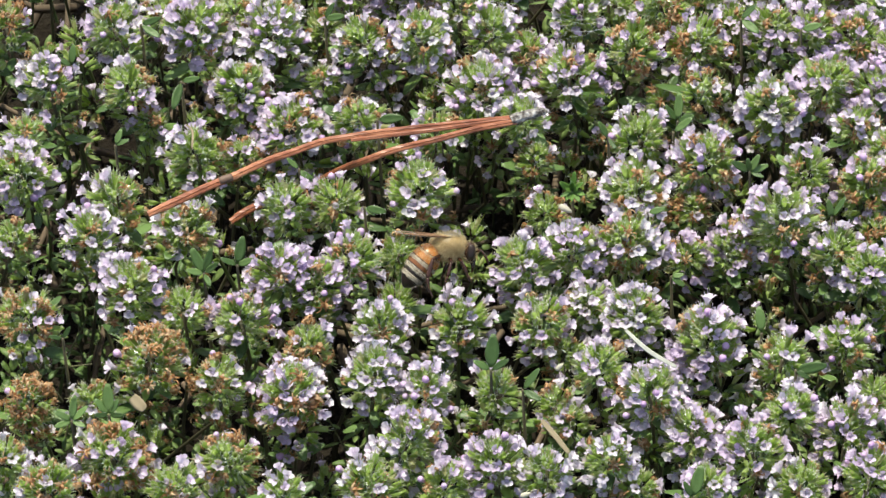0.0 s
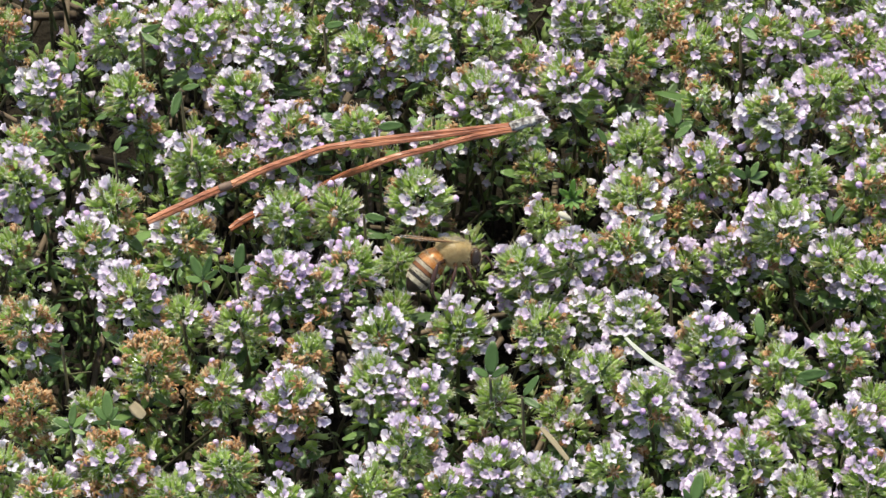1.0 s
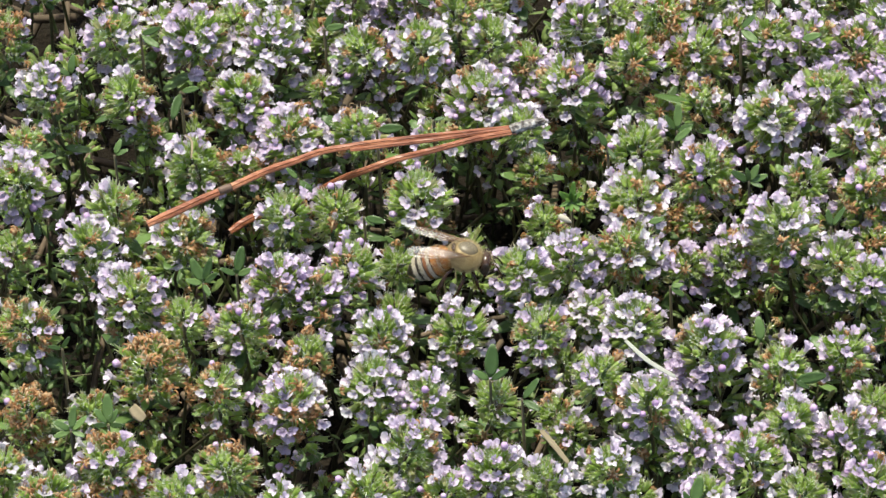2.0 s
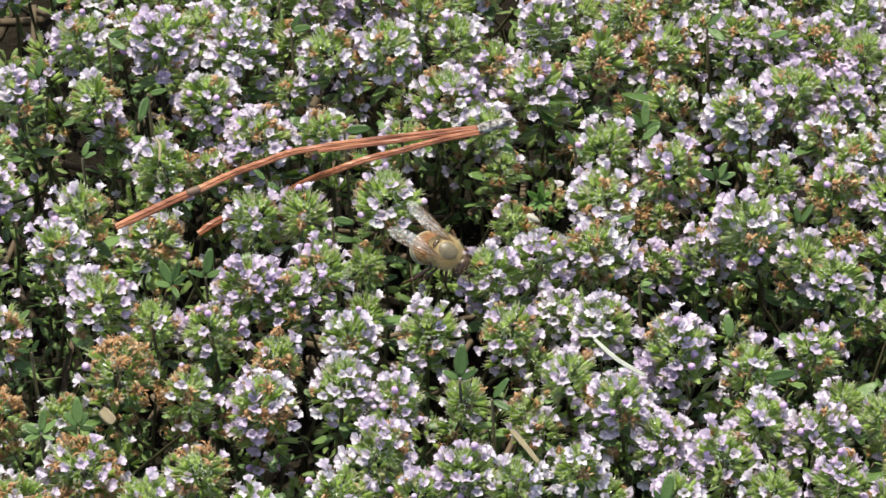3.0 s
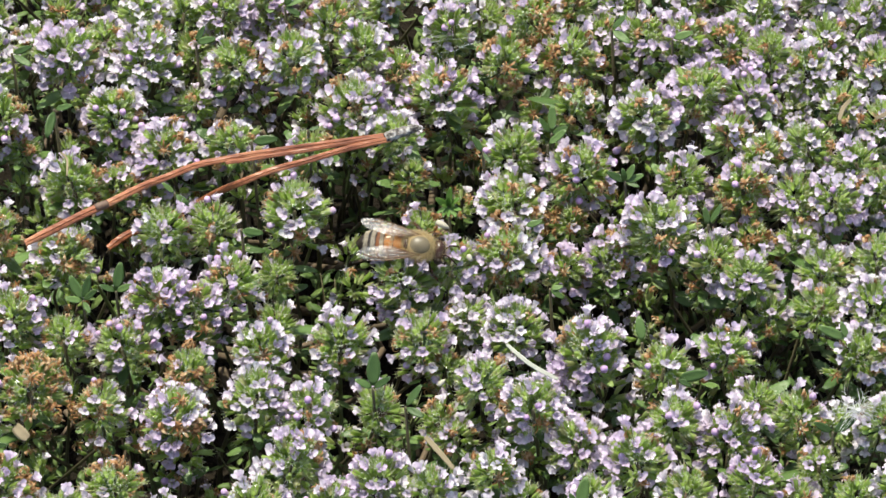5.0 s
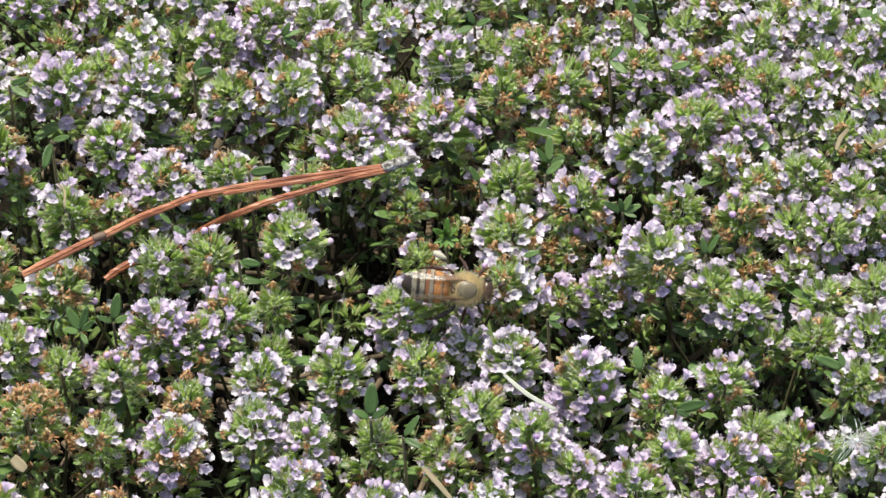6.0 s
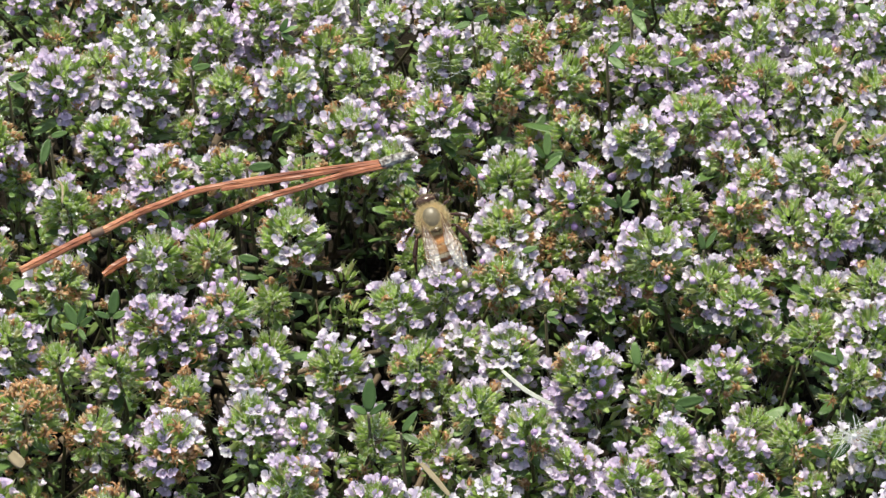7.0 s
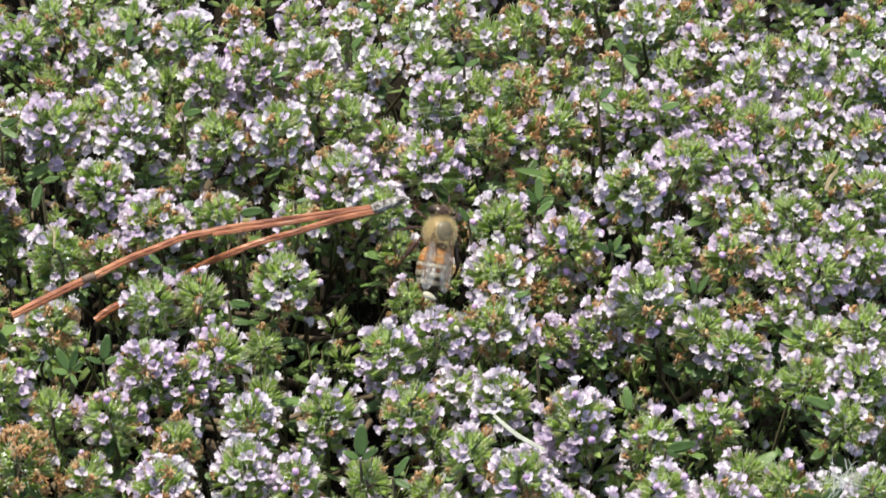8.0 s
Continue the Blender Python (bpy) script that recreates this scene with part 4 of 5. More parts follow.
def pine_needles():
    m, t, s, out = material("dry_needle")
    n1 = texture(t, 120, 4)
    co = t.nodes.new("ShaderNodeTexCoord")
    n2 = t.nodes.new("ShaderNodeTexNoise")
    mp = t.nodes.new("ShaderNodeMapping")
    mp.inputs["Rotation"].default_value[2] = radians(-20)
    mp.inputs["Scale"].default_value = (150, 1300, 1300)
    t.links.new(co.outputs["Object"], mp.inputs[0])
    t.links.new(mp.outputs[0], n2.inputs["Vector"])
    n2.inputs["Scale"].default_value = 1.0
    r = ramp(t, [(0.30, (0.19, 0.060, 0.026)), (0.5, (0.36, 0.130, 0.056)), (0.72, (0.53, 0.25, 0.122))])
    t.links.new(n1.outputs["Fac"], r.inputs[0])
    st = ramp(t, [(0.34, (0.58, 0.50, 0.46)), (0.50, (0.94, 0.91, 0.90)), (0.70, (1, 1, 1))])
    t.links.new(n2.outputs["Fac"], st.inputs[0])
    t.links.new(mixed(t, r.outputs[0], st.outputs[0], 1.0, "MULTIPLY"), s.inputs["Base Color"])
    s.inputs["Roughness"].default_value = 0.42
    s.inputs["Specular IOR Level"].default_value = 0.7
    bump(t, s, n2.outputs["Fac"], 0.9, 0.0003)
    pale, *_ = grown("needle_base_band", [(0.0, (0.11, 0.065, 0.045)), (1.0, (0.15, 0.09, 0.06))], 400, 0.6, 0.0), 0
    sheath, st_, ss, so = material("needle_sheath")
    sn = texture(st_, 1300, 3)
    sr = ramp(st_, [(0.36, (0.05, 0.04, 0.035)), (0.5, (0.22, 0.20, 0.18)), (0.66, (0.50, 0.48, 0.45))])
    st_.links.new(sn.outputs["Fac"], sr.inputs[0])
    st_.links.new(sr.outputs[0], ss.inputs["Base Color"])
    ss.inputs["Roughness"].default_value = 0.9
    bump(st_, ss, sn.outputs["Fac"], 1.0, 0.0005)
    root = new("pine_needle_pair")
    root.location = Vector((10.4, 21.3, 54.9)) * MM
    tagged(root, "dry reddish-brown pair of pine needles lying on the thyme", "pine needle")
    o = np.array(root.location)

    def needle(pts, w0, w1, label):
        line = smooth_line(np.array(pts) * MM - o, 40)
        p = Pile()
        v, f = [], []
        sides = 8
        for i, q in enumerate(line):
            d = line[min(i + 1, 39)] - line[max(i - 1, 0)]
            fm = frame_of(d, (0, -0.7, 0.7))
            w = (w0 + (w1 - w0) * i / 39) * MM * (1 if i < 38 else 0.8)
            # two ridges with a sharp groove between them
            for k, (a, b) in enumerate(((-1, 0.0), (-0.80, 0.46), (-0.15, 0.60), (0.02, 0.28), (0.20, 0.62), (0.72, 0.50), (1, 0.0), (0, -0.30))):
                v.append(q + fm[:3, 0] * a * w * 0.5 + fm[:3, 1] * b * w * 0.5)
        for i in range(39):
            for k in range(sides):
                a, b = i * sides + k, i * sides + (k + 1) % sides
                f.append((a, b, b + sides, a + sides))
        f.append(tuple(range(sides))[::-1])
        f.append(tuple(39 * sides + k for k in range(sides)))
        p.add((np.array(v), f, [0] * len(f)))
        part("needle", p.mesh("needle", [m], False), root, label)

    needle(((10.6, 21.7, 54.9), (4.5, 20.6, 55.1), (-1.9, 19.6, 55.1), (-9.2, 18.4, 55.1), (-13.3, 17.7, 54.9), (-17.2, 16.7, 54.9), (-21.3, 14.7, 54.8), (-25.2, 12.8, 54.7), (-29.9, 9.9, 54.5), (-33.0, 8.2, 54.4), (-37.2, 5.6, 54.2), (-41.6, 2.9, 54.0)), 0.75, 1.25, "long arched reddish-brown needle")
    needle(((10.5, 20.8, 54.9), (4.5, 19.3, 54.8), (-1.9, 17.2, 54.5), (-6.8, 15.8, 54.2), (-10.7, 15.2, 52.8), (-14.0, 17.8, 48.6), (-18.0, 19.4, 44.3), (-23.6, 16.7, 43.6), (-27.6, 12.9, 45.1), (-30.3, 11.2, 44.3)), 0.85, 1.2, "needle that dips under the flowers")
    needle(((10.6, 21.4, 54.9), (4.5, 20.3, 54.9), (-1.9, 19.0, 54.9), (-7.6, 18.0, 54.9), (-13.1, 17.0, 54.9)), 0.75, 0.6, "thin needle lying along the long one")
    p = Pile()
    line = smooth_line(np.array([(-29.9, 9.9, 54.5), (-30.7, 9.5, 54.5), (-31.7, 9.0, 54.5)]) * MM - o, 6)
    p.add(tube(line, [0.56 * MM, 0.60 * MM, 0.62 * MM, 0.62 * MM, 0.60 * MM, 0.54 * MM], 8, 0))
    part("scar", p.mesh("scar", [pale]), root, "dark weathered band on the needle")
    p = Pile()
    line = smooth_line(np.array([(9.7, 21.0, 54.9), (11.4, 21.7, 55.1), (13.3, 22.4, 55.1), (14.8, 23.0, 54.9)]) * MM - o, 9)
    p.add(tube(line, [0.72 * MM, 0.85 * MM, 0.80 * MM, 0.74 * MM, 0.80 * MM, 0.66 * MM, 0.6 * MM, 0.5 * MM, 0.25 * MM], 9, 0))
    rr = random.Random(3)
    for i in range(150):
        s = rr.random() * 7.9
        q = line[int(s)] + (line[int(s) + 1] - line[int(s)]) * (s % 1)
        a = rr.uniform(0, 6.28)
        side = np.array([0, math.cos(a), math.sin(a)])
        d = unit(np.array([rr.uniform(-0.6, 1.0), 0, 0]) + side * rr.uniform(0.2, 1.0))
        q2 = q + side * (0.72 - 0.04 * s) * MM
        w = np.cross(d, side) * rr.uniform(0.1, 0.25) * MM
        p.add((np.array([q2 - w, q2 + w, q2 + d * rr.uniform(0.4, 1.2) * MM]), [(0, 1, 2)], [0]))
    part("sheath", p.mesh("sheath", [sheath], False), root, "flaky grey papery sheath")


pine_needles()

# ---------------------------------------------------------------- litter on the carpet
STRAW = grown("straw", [(0.0, (0.42, 0.43, 0.36)), (1.0, (0.50, 0.50, 0.43))], 500, 0.5, 0.2)
SEED = grown("seed_coat", [(0.0, (0.56, 0.52, 0.40)), (1.0, (0.62, 0.57, 0.45))], 500, 0.5, 0.25)
DEAD = grown("dead_leaf", [(0.0, (0.24, 0.19, 0.11)), (1.0, (0.33, 0.27, 0.17))], 220, 0.7, 0.25)
SILK = grown("silk", [(0.0, (0.80, 0.80, 0.80)), (1.0, (0.85, 0.85, 0.85))], 500, 0.3, 0.3)


def blade(name, label, a, mid, c, width_mm, mat):
    """A thin dry strip with a fold along it and a rounded end."""
    line = smooth_line(np.array([a, mid, c]) * MM, 12)
    v, f = [], []
    for i, q in enumerate(line):
        d = line[min(i + 1, 11)] - line[max(i - 1, 0)]
        m = frame_of(d, (0, -0.7, 0.7))
        w = width_mm * MM * 0.5 * (0.35 + 0.65 * math.sin(math.pi * (0.08 + 0.84 * i / 11)) ** 0.6)
        for k, (x, z) in enumerate(((-1, 0.25), (-0.5, 0.02), (0, 0.14), (0.5, 0.02), (1, 0.3), (0.5, -0.10), (-0.5, -0.10))):
            v.append(q + m[:3, 0] * x * w + m[:3, 1] * z * w)
    for i in range(11):
        for k in range(7):
            p, q = i * 7 + k, i * 7 + (k + 1) % 7
            f.append((p, q, q + 7, p + 7))
    f.append(tuple(range(7))[::-1])
    f.append(tuple(77 + k for k in range(7)))
    o = v[0].copy()
    p = Pile()
    p.add((np.array(v) - o, f, [0] * len(f)))
    ob = tagged(new(name, p.mesh(name, [mat])), label, "plant litter")
    ob.location = o


def seed(x, y, z, length, thick, bearing, label):
    p = Pile()
    q = ball(length * 0.5 * MM, thick * 0.5 * MM, thick * 0.45 * MM, 8, 10)
    v = q[0].copy()
    v[:, 1] *= 1 - 0.35 * v[:, 0] / (length * 0.5 * MM)
    p.add((v, q[1], q[2]))
    ob = tagged(new("seed", p.mesh("seed", [SEED])), label, "seed")
    ob.matrix_basis = pose(x * MM, y * MM, z * MM, 45, 0, 0) @ pose(0, 0, 0, 0, 0, bearing)


blade("dry_grass_blade", "whitish dry split grass blade lying across flowers", (25.3, -21.2, 55.3), (28.4, -25.1, 55.2), (32.1, -28.4, 55.4), 0.65, STRAW)
blade("dry_twig", "thin brownish dry twig between flower heads", (13.5, -36.7, 53.5), (15.2, -39.6, 53.7), (17.2, -42.9, 53.5), 0.8, DEAD)
blade("dead_leaf", "small beige dead leaf among green shoots", (-42.8, -30.9, 52.1), (-41.9, -32.4, 52.3), (-41.0, -33.3, 52.1), 1.7, DEAD)
blade("dead_leaf", "curled beige dead leaf between flower heads", (79.9, 55.9, 53.9), (78.1, 56.6, 54.1), (76.7, 55.6, 53.9), 0.55, DEAD)
blade("dead_leaf", "pale beige dead leaf stuck in thyme", (76.8, 27.1, 53.9), (75.5, 25.1, 54.1), (74.7, 22.8, 53.9), 0.7, DEAD)
blade("dead_leaf", "narrow beige dead leaf stuck in thyme", (82.3, 25.0, 53.9), (81.2, 23.4, 54.1), (79.9, 23.0, 53.9), 0.6, DEAD)
blade("dead_stalk", "bent thin tan dry stalk above the leaves", (-36.7, 20.9, 54.2), (-35.7, 19.1, 54.6), (-35.7, 16.0, 54.2), 0.35, DEAD)
seed(*(17.3, 4.8, 53.2), 2.2, 0.95, -28, "smooth cream oval seed caught between flowers")
seed(*(20.9, -2.2, 53.4), 1.2, 0.8, -60, "small cream seed on thyme flowers")
seed(*(11.2, -51.3, 54.2), 1.6, 0.8, 20, "small cream seed on thyme flowers")
seed(*(16.1, -26.5, 53.5), 1.5, 0.7, 40, "small cream seed on thyme flowers")


def thistledown(x, y, z):
    """A tuft of white plumed hairs."""
    r = random.Random(9)
    p = Pile()
    for i in range(90):
        a, e = r.uniform(0, 6.28), r.uniform(-0.2, 0.8)
        d = unit(np.array([math.cos(a), math.sin(a) * 0.8, e]))
        l = r.uniform(1.4, 4.4) * MM
        side = np.array([r.uniform(-1, 1), r.uniform(-1, 1), r.uniform(-0.6, 0.3)]) * MM
        p.add(tube([d * 0.2 * MM, d * l * 0.45 - side * 0.35, d * l * 0.8 + side * 0.5, d * l + side * 1.2], [0.030 * MM, 0.026 * MM, 0.022 * MM, 0.016 * MM], 3, 0, False))
    p.add(ball(0.5 * MM, 0.4 * MM, 0.35 * MM, 6, 8))
    ob = tagged(new("thistledown", p.mesh("thistledown", [SILK])), "white feathery plume of thistledown caught in the thyme", "seed tuft")
    ob.location = Vector((x, y, z)) * MM


thistledown(*(73.0, -35.7, 54.9))


def cobweb(ends):
    r = random.Random(4)
    o = np.array(ends[0]) * MM
    root = tagged(new("cobweb"), "few fine white cobweb threads over flower heads", "cobweb")
    root.location = o
    for i in range(12):
        a = np.array(ends[r.randrange(len(ends))]) * MM
        c = np.array(ends[(r.randrange(len(ends) - 1) + 1) % len(ends)]) * MM
        a, c = a + np.array([r.uniform(-2, 2), r.uniform(-1.5, 1.5), r.uniform(-1, 1)]) * MM, c + np.array([r.uniform(-2, 2), r.uniform(-1.5, 1.5), r.uniform(-1, 1)]) * MM
        p = Pile()
        p.add(tube([a - o, (a + c) * 0.5 + np.array([0, 0, -0.6]) * MM - o, c - o], 0.018 * MM, 3, 0, False))
        part("thread", p.mesh("thread", [SILK]), root)


cobweb(((16.5, 41.4, 55.3), (19.4, 40.4, 55.3), (22.7, 40.9, 55.3), (19.0, 37.8, 55.3), (24.3, 39.9, 55.3)))

# ---------------------------------------------------------------- the bee
# seconds; x, y, z of the thorax in mm; heading and rise in the carpet's slope seen from the south; roll; curl of the abdomen; spread and tilt of the wings
BEE = [
    (0.0, 0.80, -4.39, 54.95, -4, -5, 86, 54, 1.8, 3),
    (0.2, 1.08, -4.31, 54.95, -4, -5, 86, 54, 1.8, 3),
    (0.5, 1.37, -3.90, 54.95, -5, -5, 86, 54, 1.8, 3),
    (1.0, 1.61, -3.93, 54.95, -5, -5, 86, 54, 1.8, 3),
    (1.2, 1.82, -3.96, 54.95, -9, -5, 86, 52, 1.8, 3),
    (1.7, 2.57, -4.64, 54.85, -10, -5, 60, 40, 3, 12),
    (2.3, 3.71, -3.71, 54.74, -8, -5, 40, 42, 5.4, 12),
    (2.5, 3.95, -3.85, 54.63, -10, -5, 38, 50, 3.6, 12),
    (2.6, 3.71, -3.36, 54.68, -11, -5, 35, 50, 3.6, 12),
    (2.7, 4.33, -4.23, 54.74, -18, -3, 28, 50, 3.6, 12),
    (2.8, 3.65, -3.94, 54.81, -28, -2, 22, 78, 5.4, 12),
    (3.0, 4.77, -3.59, 54.95, -36, 0, 16, 78, 4.2, 12),
    (3.2, 5.09, -4.08, 54.95, -30, 0, 17, 78, 4.2, 12),
    (3.3, 5.75, -4.29, 54.88, -20, 0, 20, 78, 4.2, 12),
    (3.4, 7.15, -3.72, 54.81, -8, 0, 23, 56, 2.8, 12),
    (3.5, 7.75, -2.57, 54.74, 1, 0, 25, 56, 2.2, 12),
    (3.7, 9.58, -2.41, 54.82, 3, 0, 24, 56, 2.2, 12),
    (3.9, 10.37, -1.98, 54.91, -2, 0, 20, 56, 3.4, 12),
    (4.0, 9.92, -1.97, 54.95, -4, 0, 19, 56, 3.4, 12),
    (4.2, 9.04, -2.09, 54.92, -5, 0, 18, 56, 3.4, 12),
    (4.7, 12.51, -1.11, 54.84, -6, 0, 14, 34, 3.6, 20),
    (5.3, 16.76, -1.10, 54.74, -12, 0, 10, 6, 4.8, 20),
    (5.5, 20.12, -3.59, 56.04, -3, 0, -2, 2, 0.6, 62),
    (5.7, 20.45, -4.60, 56.17, -3, 0, -2, 2, 1.2, 62),
    (5.9, 20.62, -5.37, 56.30, -7, 0, -2, 2, 0.6, 62),
    (6.0, 20.56, -5.37, 56.36, -7, 0, -2, 2, 0.6, 62),
    (6.1, 21.42, -4.12, 56.34, 8, 0, 0, 2, 2.4, 40),
    (6.2, 21.48, -0.91, 56.32, 35, -3, 0, 12, 7.2, 14),
    (6.3, 21.01, 1.32, 56.30, 62, -6, 0, 22, 6, 14),
    (6.4, 19.42, 3.38, 56.28, 83, -10, 0, 28, 2.4, 14),
    (6.5, 18.93, 2.97, 56.25, 90, -10, 0, 30, 1.2, 14),
    (6.6, 17.24, 3.88, 57.25, 102, -12, 0, 30, 1.8, 14),
    (6.7, 16.39, 6.61, 57.19, 107, -12, 0, 30, 2.4, 14),
    (7.0, 16.68, 7.21, 57.00, 107, -12, 0, 30, 1.8, 14),
    (7.1, 18.07, 9.04, 57.07, 98, -9, -4, 20, 3, 14),
    (7.2, 19.26, 11.82, 57.14, 90, -4, -14, 12, 1.5, 26),
    (7.4, 19.37, 12.52, 57.18, 84, -4, -22, 4, 0, 18),
    (7.6, 19.37, 12.58, 57.25, 79, -4, -24, 4, -2, 14),
    (7.8, 18.99, 13.64, 57.34, 80, -4, -24, 4, -2, 14),
    (8.0, 19.12, 13.28, 57.42, 79, -4, -22, 4, -2, 14),
]


def bee():
    def chitin(name, c, rough, spec=0.5):
        return grown(name, [(0.0, c), (1.0, c)], 700, rough, 0.0, "island", 3000, 0.00005, spec)
    brown = chitin("bee_brown", (0.045, 0.018, 0.009), 0.22)
    black = chitin("bee_black", (0.024, 0.015, 0.010), 0.30, 0.35)
    amber = chitin("bee_amber", (0.40, 0.150, 0.030), 0.22)
    tan = chitin("bee_tan", (0.40, 0.29, 0.13), 0.4)
    gold = grown("bee_fuzz", [(0.0, (0.54, 0.42, 0.21)), (1.0, (0.80, 0.68, 0.43))], 600, 0.5, 0.4)
    rust = grown("bee_bristle", [(0.0, (0.16, 0.07, 0.03)), (1.0, (0.36, 0.19, 0.08))], 600, 0.35, 0.2)
    russet = chitin("bee_russet", (0.20, 0.075, 0.022), 0.26)
    buff = grown("bee_buff_hair", [(0.0, (0.40, 0.29, 0.16)), (1.0, (0.56, 0.45, 0.29))], 600, 0.5, 0.25)
    pale = grown("bee_pale_hair", [(0.0, (0.48, 0.41, 0.29)), (1.0, (0.66, 0.60, 0.47))], 600, 0.5, 0.25)
    grey = chitin("bee_thorax_disc", (0.150, 0.120, 0.070), 0.42)
    vein_brown = chitin("bee_vein", (0.17, 0.085, 0.035), 0.4)
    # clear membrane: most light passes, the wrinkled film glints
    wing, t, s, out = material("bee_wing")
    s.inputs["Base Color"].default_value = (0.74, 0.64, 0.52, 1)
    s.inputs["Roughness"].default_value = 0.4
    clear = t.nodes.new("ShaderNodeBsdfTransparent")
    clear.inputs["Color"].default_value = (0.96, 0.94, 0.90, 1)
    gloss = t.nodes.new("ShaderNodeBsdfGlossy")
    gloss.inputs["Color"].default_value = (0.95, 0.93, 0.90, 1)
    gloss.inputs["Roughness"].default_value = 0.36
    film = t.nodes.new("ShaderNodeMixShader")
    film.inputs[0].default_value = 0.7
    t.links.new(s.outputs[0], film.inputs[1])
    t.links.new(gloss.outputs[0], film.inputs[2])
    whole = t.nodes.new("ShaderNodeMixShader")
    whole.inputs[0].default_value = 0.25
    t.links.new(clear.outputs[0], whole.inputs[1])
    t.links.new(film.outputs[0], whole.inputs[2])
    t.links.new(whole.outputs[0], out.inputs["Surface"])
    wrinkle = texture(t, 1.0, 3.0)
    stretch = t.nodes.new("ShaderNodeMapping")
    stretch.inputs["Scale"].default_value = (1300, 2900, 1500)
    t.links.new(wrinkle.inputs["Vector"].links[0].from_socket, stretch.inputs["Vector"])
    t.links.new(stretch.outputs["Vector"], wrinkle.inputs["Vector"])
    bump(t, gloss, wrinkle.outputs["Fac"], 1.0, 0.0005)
    r = random.Random(21)

    root = new("honey_bee")
    tagged(root, "honey bee with banded amber abdomen foraging on thyme flowers", "bee")

    def fuzz(count, shape, at, length, mat, keep, width=0.014, sweep=(-0.35, 0, 0.1)):
        p = Pile()
        for _ in range(count):
            d = unit([r.gauss(0, 1), r.gauss(0, 1), r.gauss(0, 1)])
            if not keep(d):
                continue
            o = np.asarray(at) + d * np.asarray(shape) * 0.97
            w = unit(np.cross(d, [r.gauss(0, 1), r.gauss(0, 1), r.gauss(0, 1)])) * width
            e = o + unit(d + np.asarray(sweep) + np.array([r.uniform(-.3, .3) for _ in range(3)])) * length * r.uniform(0.6, 1.2)
            p.add((np.array([o - w, o + w, e]) * MM, [(0, 1, 2)], [0]))
        return p.mesh("fuzz", [mat])

    def solid(name, tpl, mat):
        p = Pile()
        p.add((tpl[0] * MM, tpl[1], tpl[2]))
        return p.mesh(name, [mat])

    thorax = part("thorax", solid("thorax", ball(2.35, 2.1, 1.95, 22, 30), tan), root, "domed thorax with dense tan fuzz")
    part("back_plate", solid("back_plate", ball(1.52, 1.30, 0.70, 18, 30, (0.15, 0, 1.37)), grey), thorax, "bare greyish back plate")
    part("fuzz", fuzz(12500, (2.3, 2.05, 1.9), (0, 0, 0), 0.78, gold, lambda d: not (d[2] > 0.74 and d[0] > -0.5) or r.random() < 0.22), thorax)
    part("scutellum", solid("scutellum", ball(0.42, 0.85, 0.42, 8, 12, (-1.72, 0, 1.22)), brown), thorax, "dark notch behind the back plate")

    head = part("head", solid("head", ball(1.05, 1.85, 1.5, 12, 16, (0, 0, 0)), brown), root, "dark brown head", Matrix.Translation(Vector((2.95, 0, -0.65)) * MM))
    for sgn in (1, -1):
        part("eye", solid("eye", ball(0.62, 0.40, 1.10, 10, 12, (0.10, 1.58 * sgn, 0.12)), black), head, "glossy dark compound eye")
        part("antenna", solid("antenna", tube([(0.8, 0.35 * sgn, 0.1), (1.5, 0.8 * sgn, 0.45), (1.75, 0.9 * sgn, 0.3), (2.5, 1.2 * sgn, -0.7), (2.8, 1.3 * sgn, -1.5)], [0.12, 0.10, 0.13, 0.13, 0.11], 6), brown), head)
    part("fuzz", fuzz(1300, (1.05, 1.85, 1.5), (0, 0, 0), 0.45, gold, lambda d: abs(d[1]) < 0.8), head)
    part("mouthparts", solid("mouthparts", tube([(0.5, 0, -1.2), (0.7, 0, -1.9), (0.5, 0, -2.9)], [0.45, 0.3, 0.1], 7), brown), head)

    abdomen = part("abdomen", solid("abdomen", ball(3.3, 1.75, 1.6, 14, 18, (-3.5, 0, -0.15)), black), root, "banded abdomen")
    # six plates that overlap backwards, each with its own band
    prof = [(0.15, 1.15), (0.9, 1.85), (1.7, 2.18), (2.7, 2.32), (3.8, 2.28), (4.9, 2.02), (5.9, 1.55), (6.7, 0.95), (7.25, 0.25)]

    def width(x):
        return float(np.interp(x, [a for a, b in prof], [b for a, b in prof]))
    cuts = (0.15, 1.35, 2.65, 3.85, 5.0, 6.0, 7.25)
    tones = (amber, amber, russet, brown, black, black)
    for i in range(6):
        a, b = cuts[i], cuts[i + 1] + (0.18 if i < 5 else 0)
        p = Pile()
        v, f, mi = [], [], []
        n, sides = 7, 22
        for k in range(n):
            x = a + (b - a) * k / (n - 1)
            w = width(x) + (0.05 if 0 < k else 0) + (-0.05 if k == n - 1 else 0)
            for q in range(sides):
                g = 2 * math.pi * q / sides
                v.append((-x, w * math.cos(g), w * 0.90 * math.sin(g) - 0.12 * x / 7))
        for k in range(n - 1):
            for q in range(sides):
                c, d = k * sides + q, k * sides + (q + 1) % sides
                f.append((c, d, d + sides, c + sides))
                mi.append(1 if (k >= n - (2 if i < 3 else 4) and i < 5) else 0)
        p.add((np.array(v) * MM, f, mi))
        part("segment", p.mesh("segment", [tones[i], brown if i < 2 else black]), abdomen, "amber plate with a dark rear edge" if i < 3 else "blackish plate with a pale hair band")
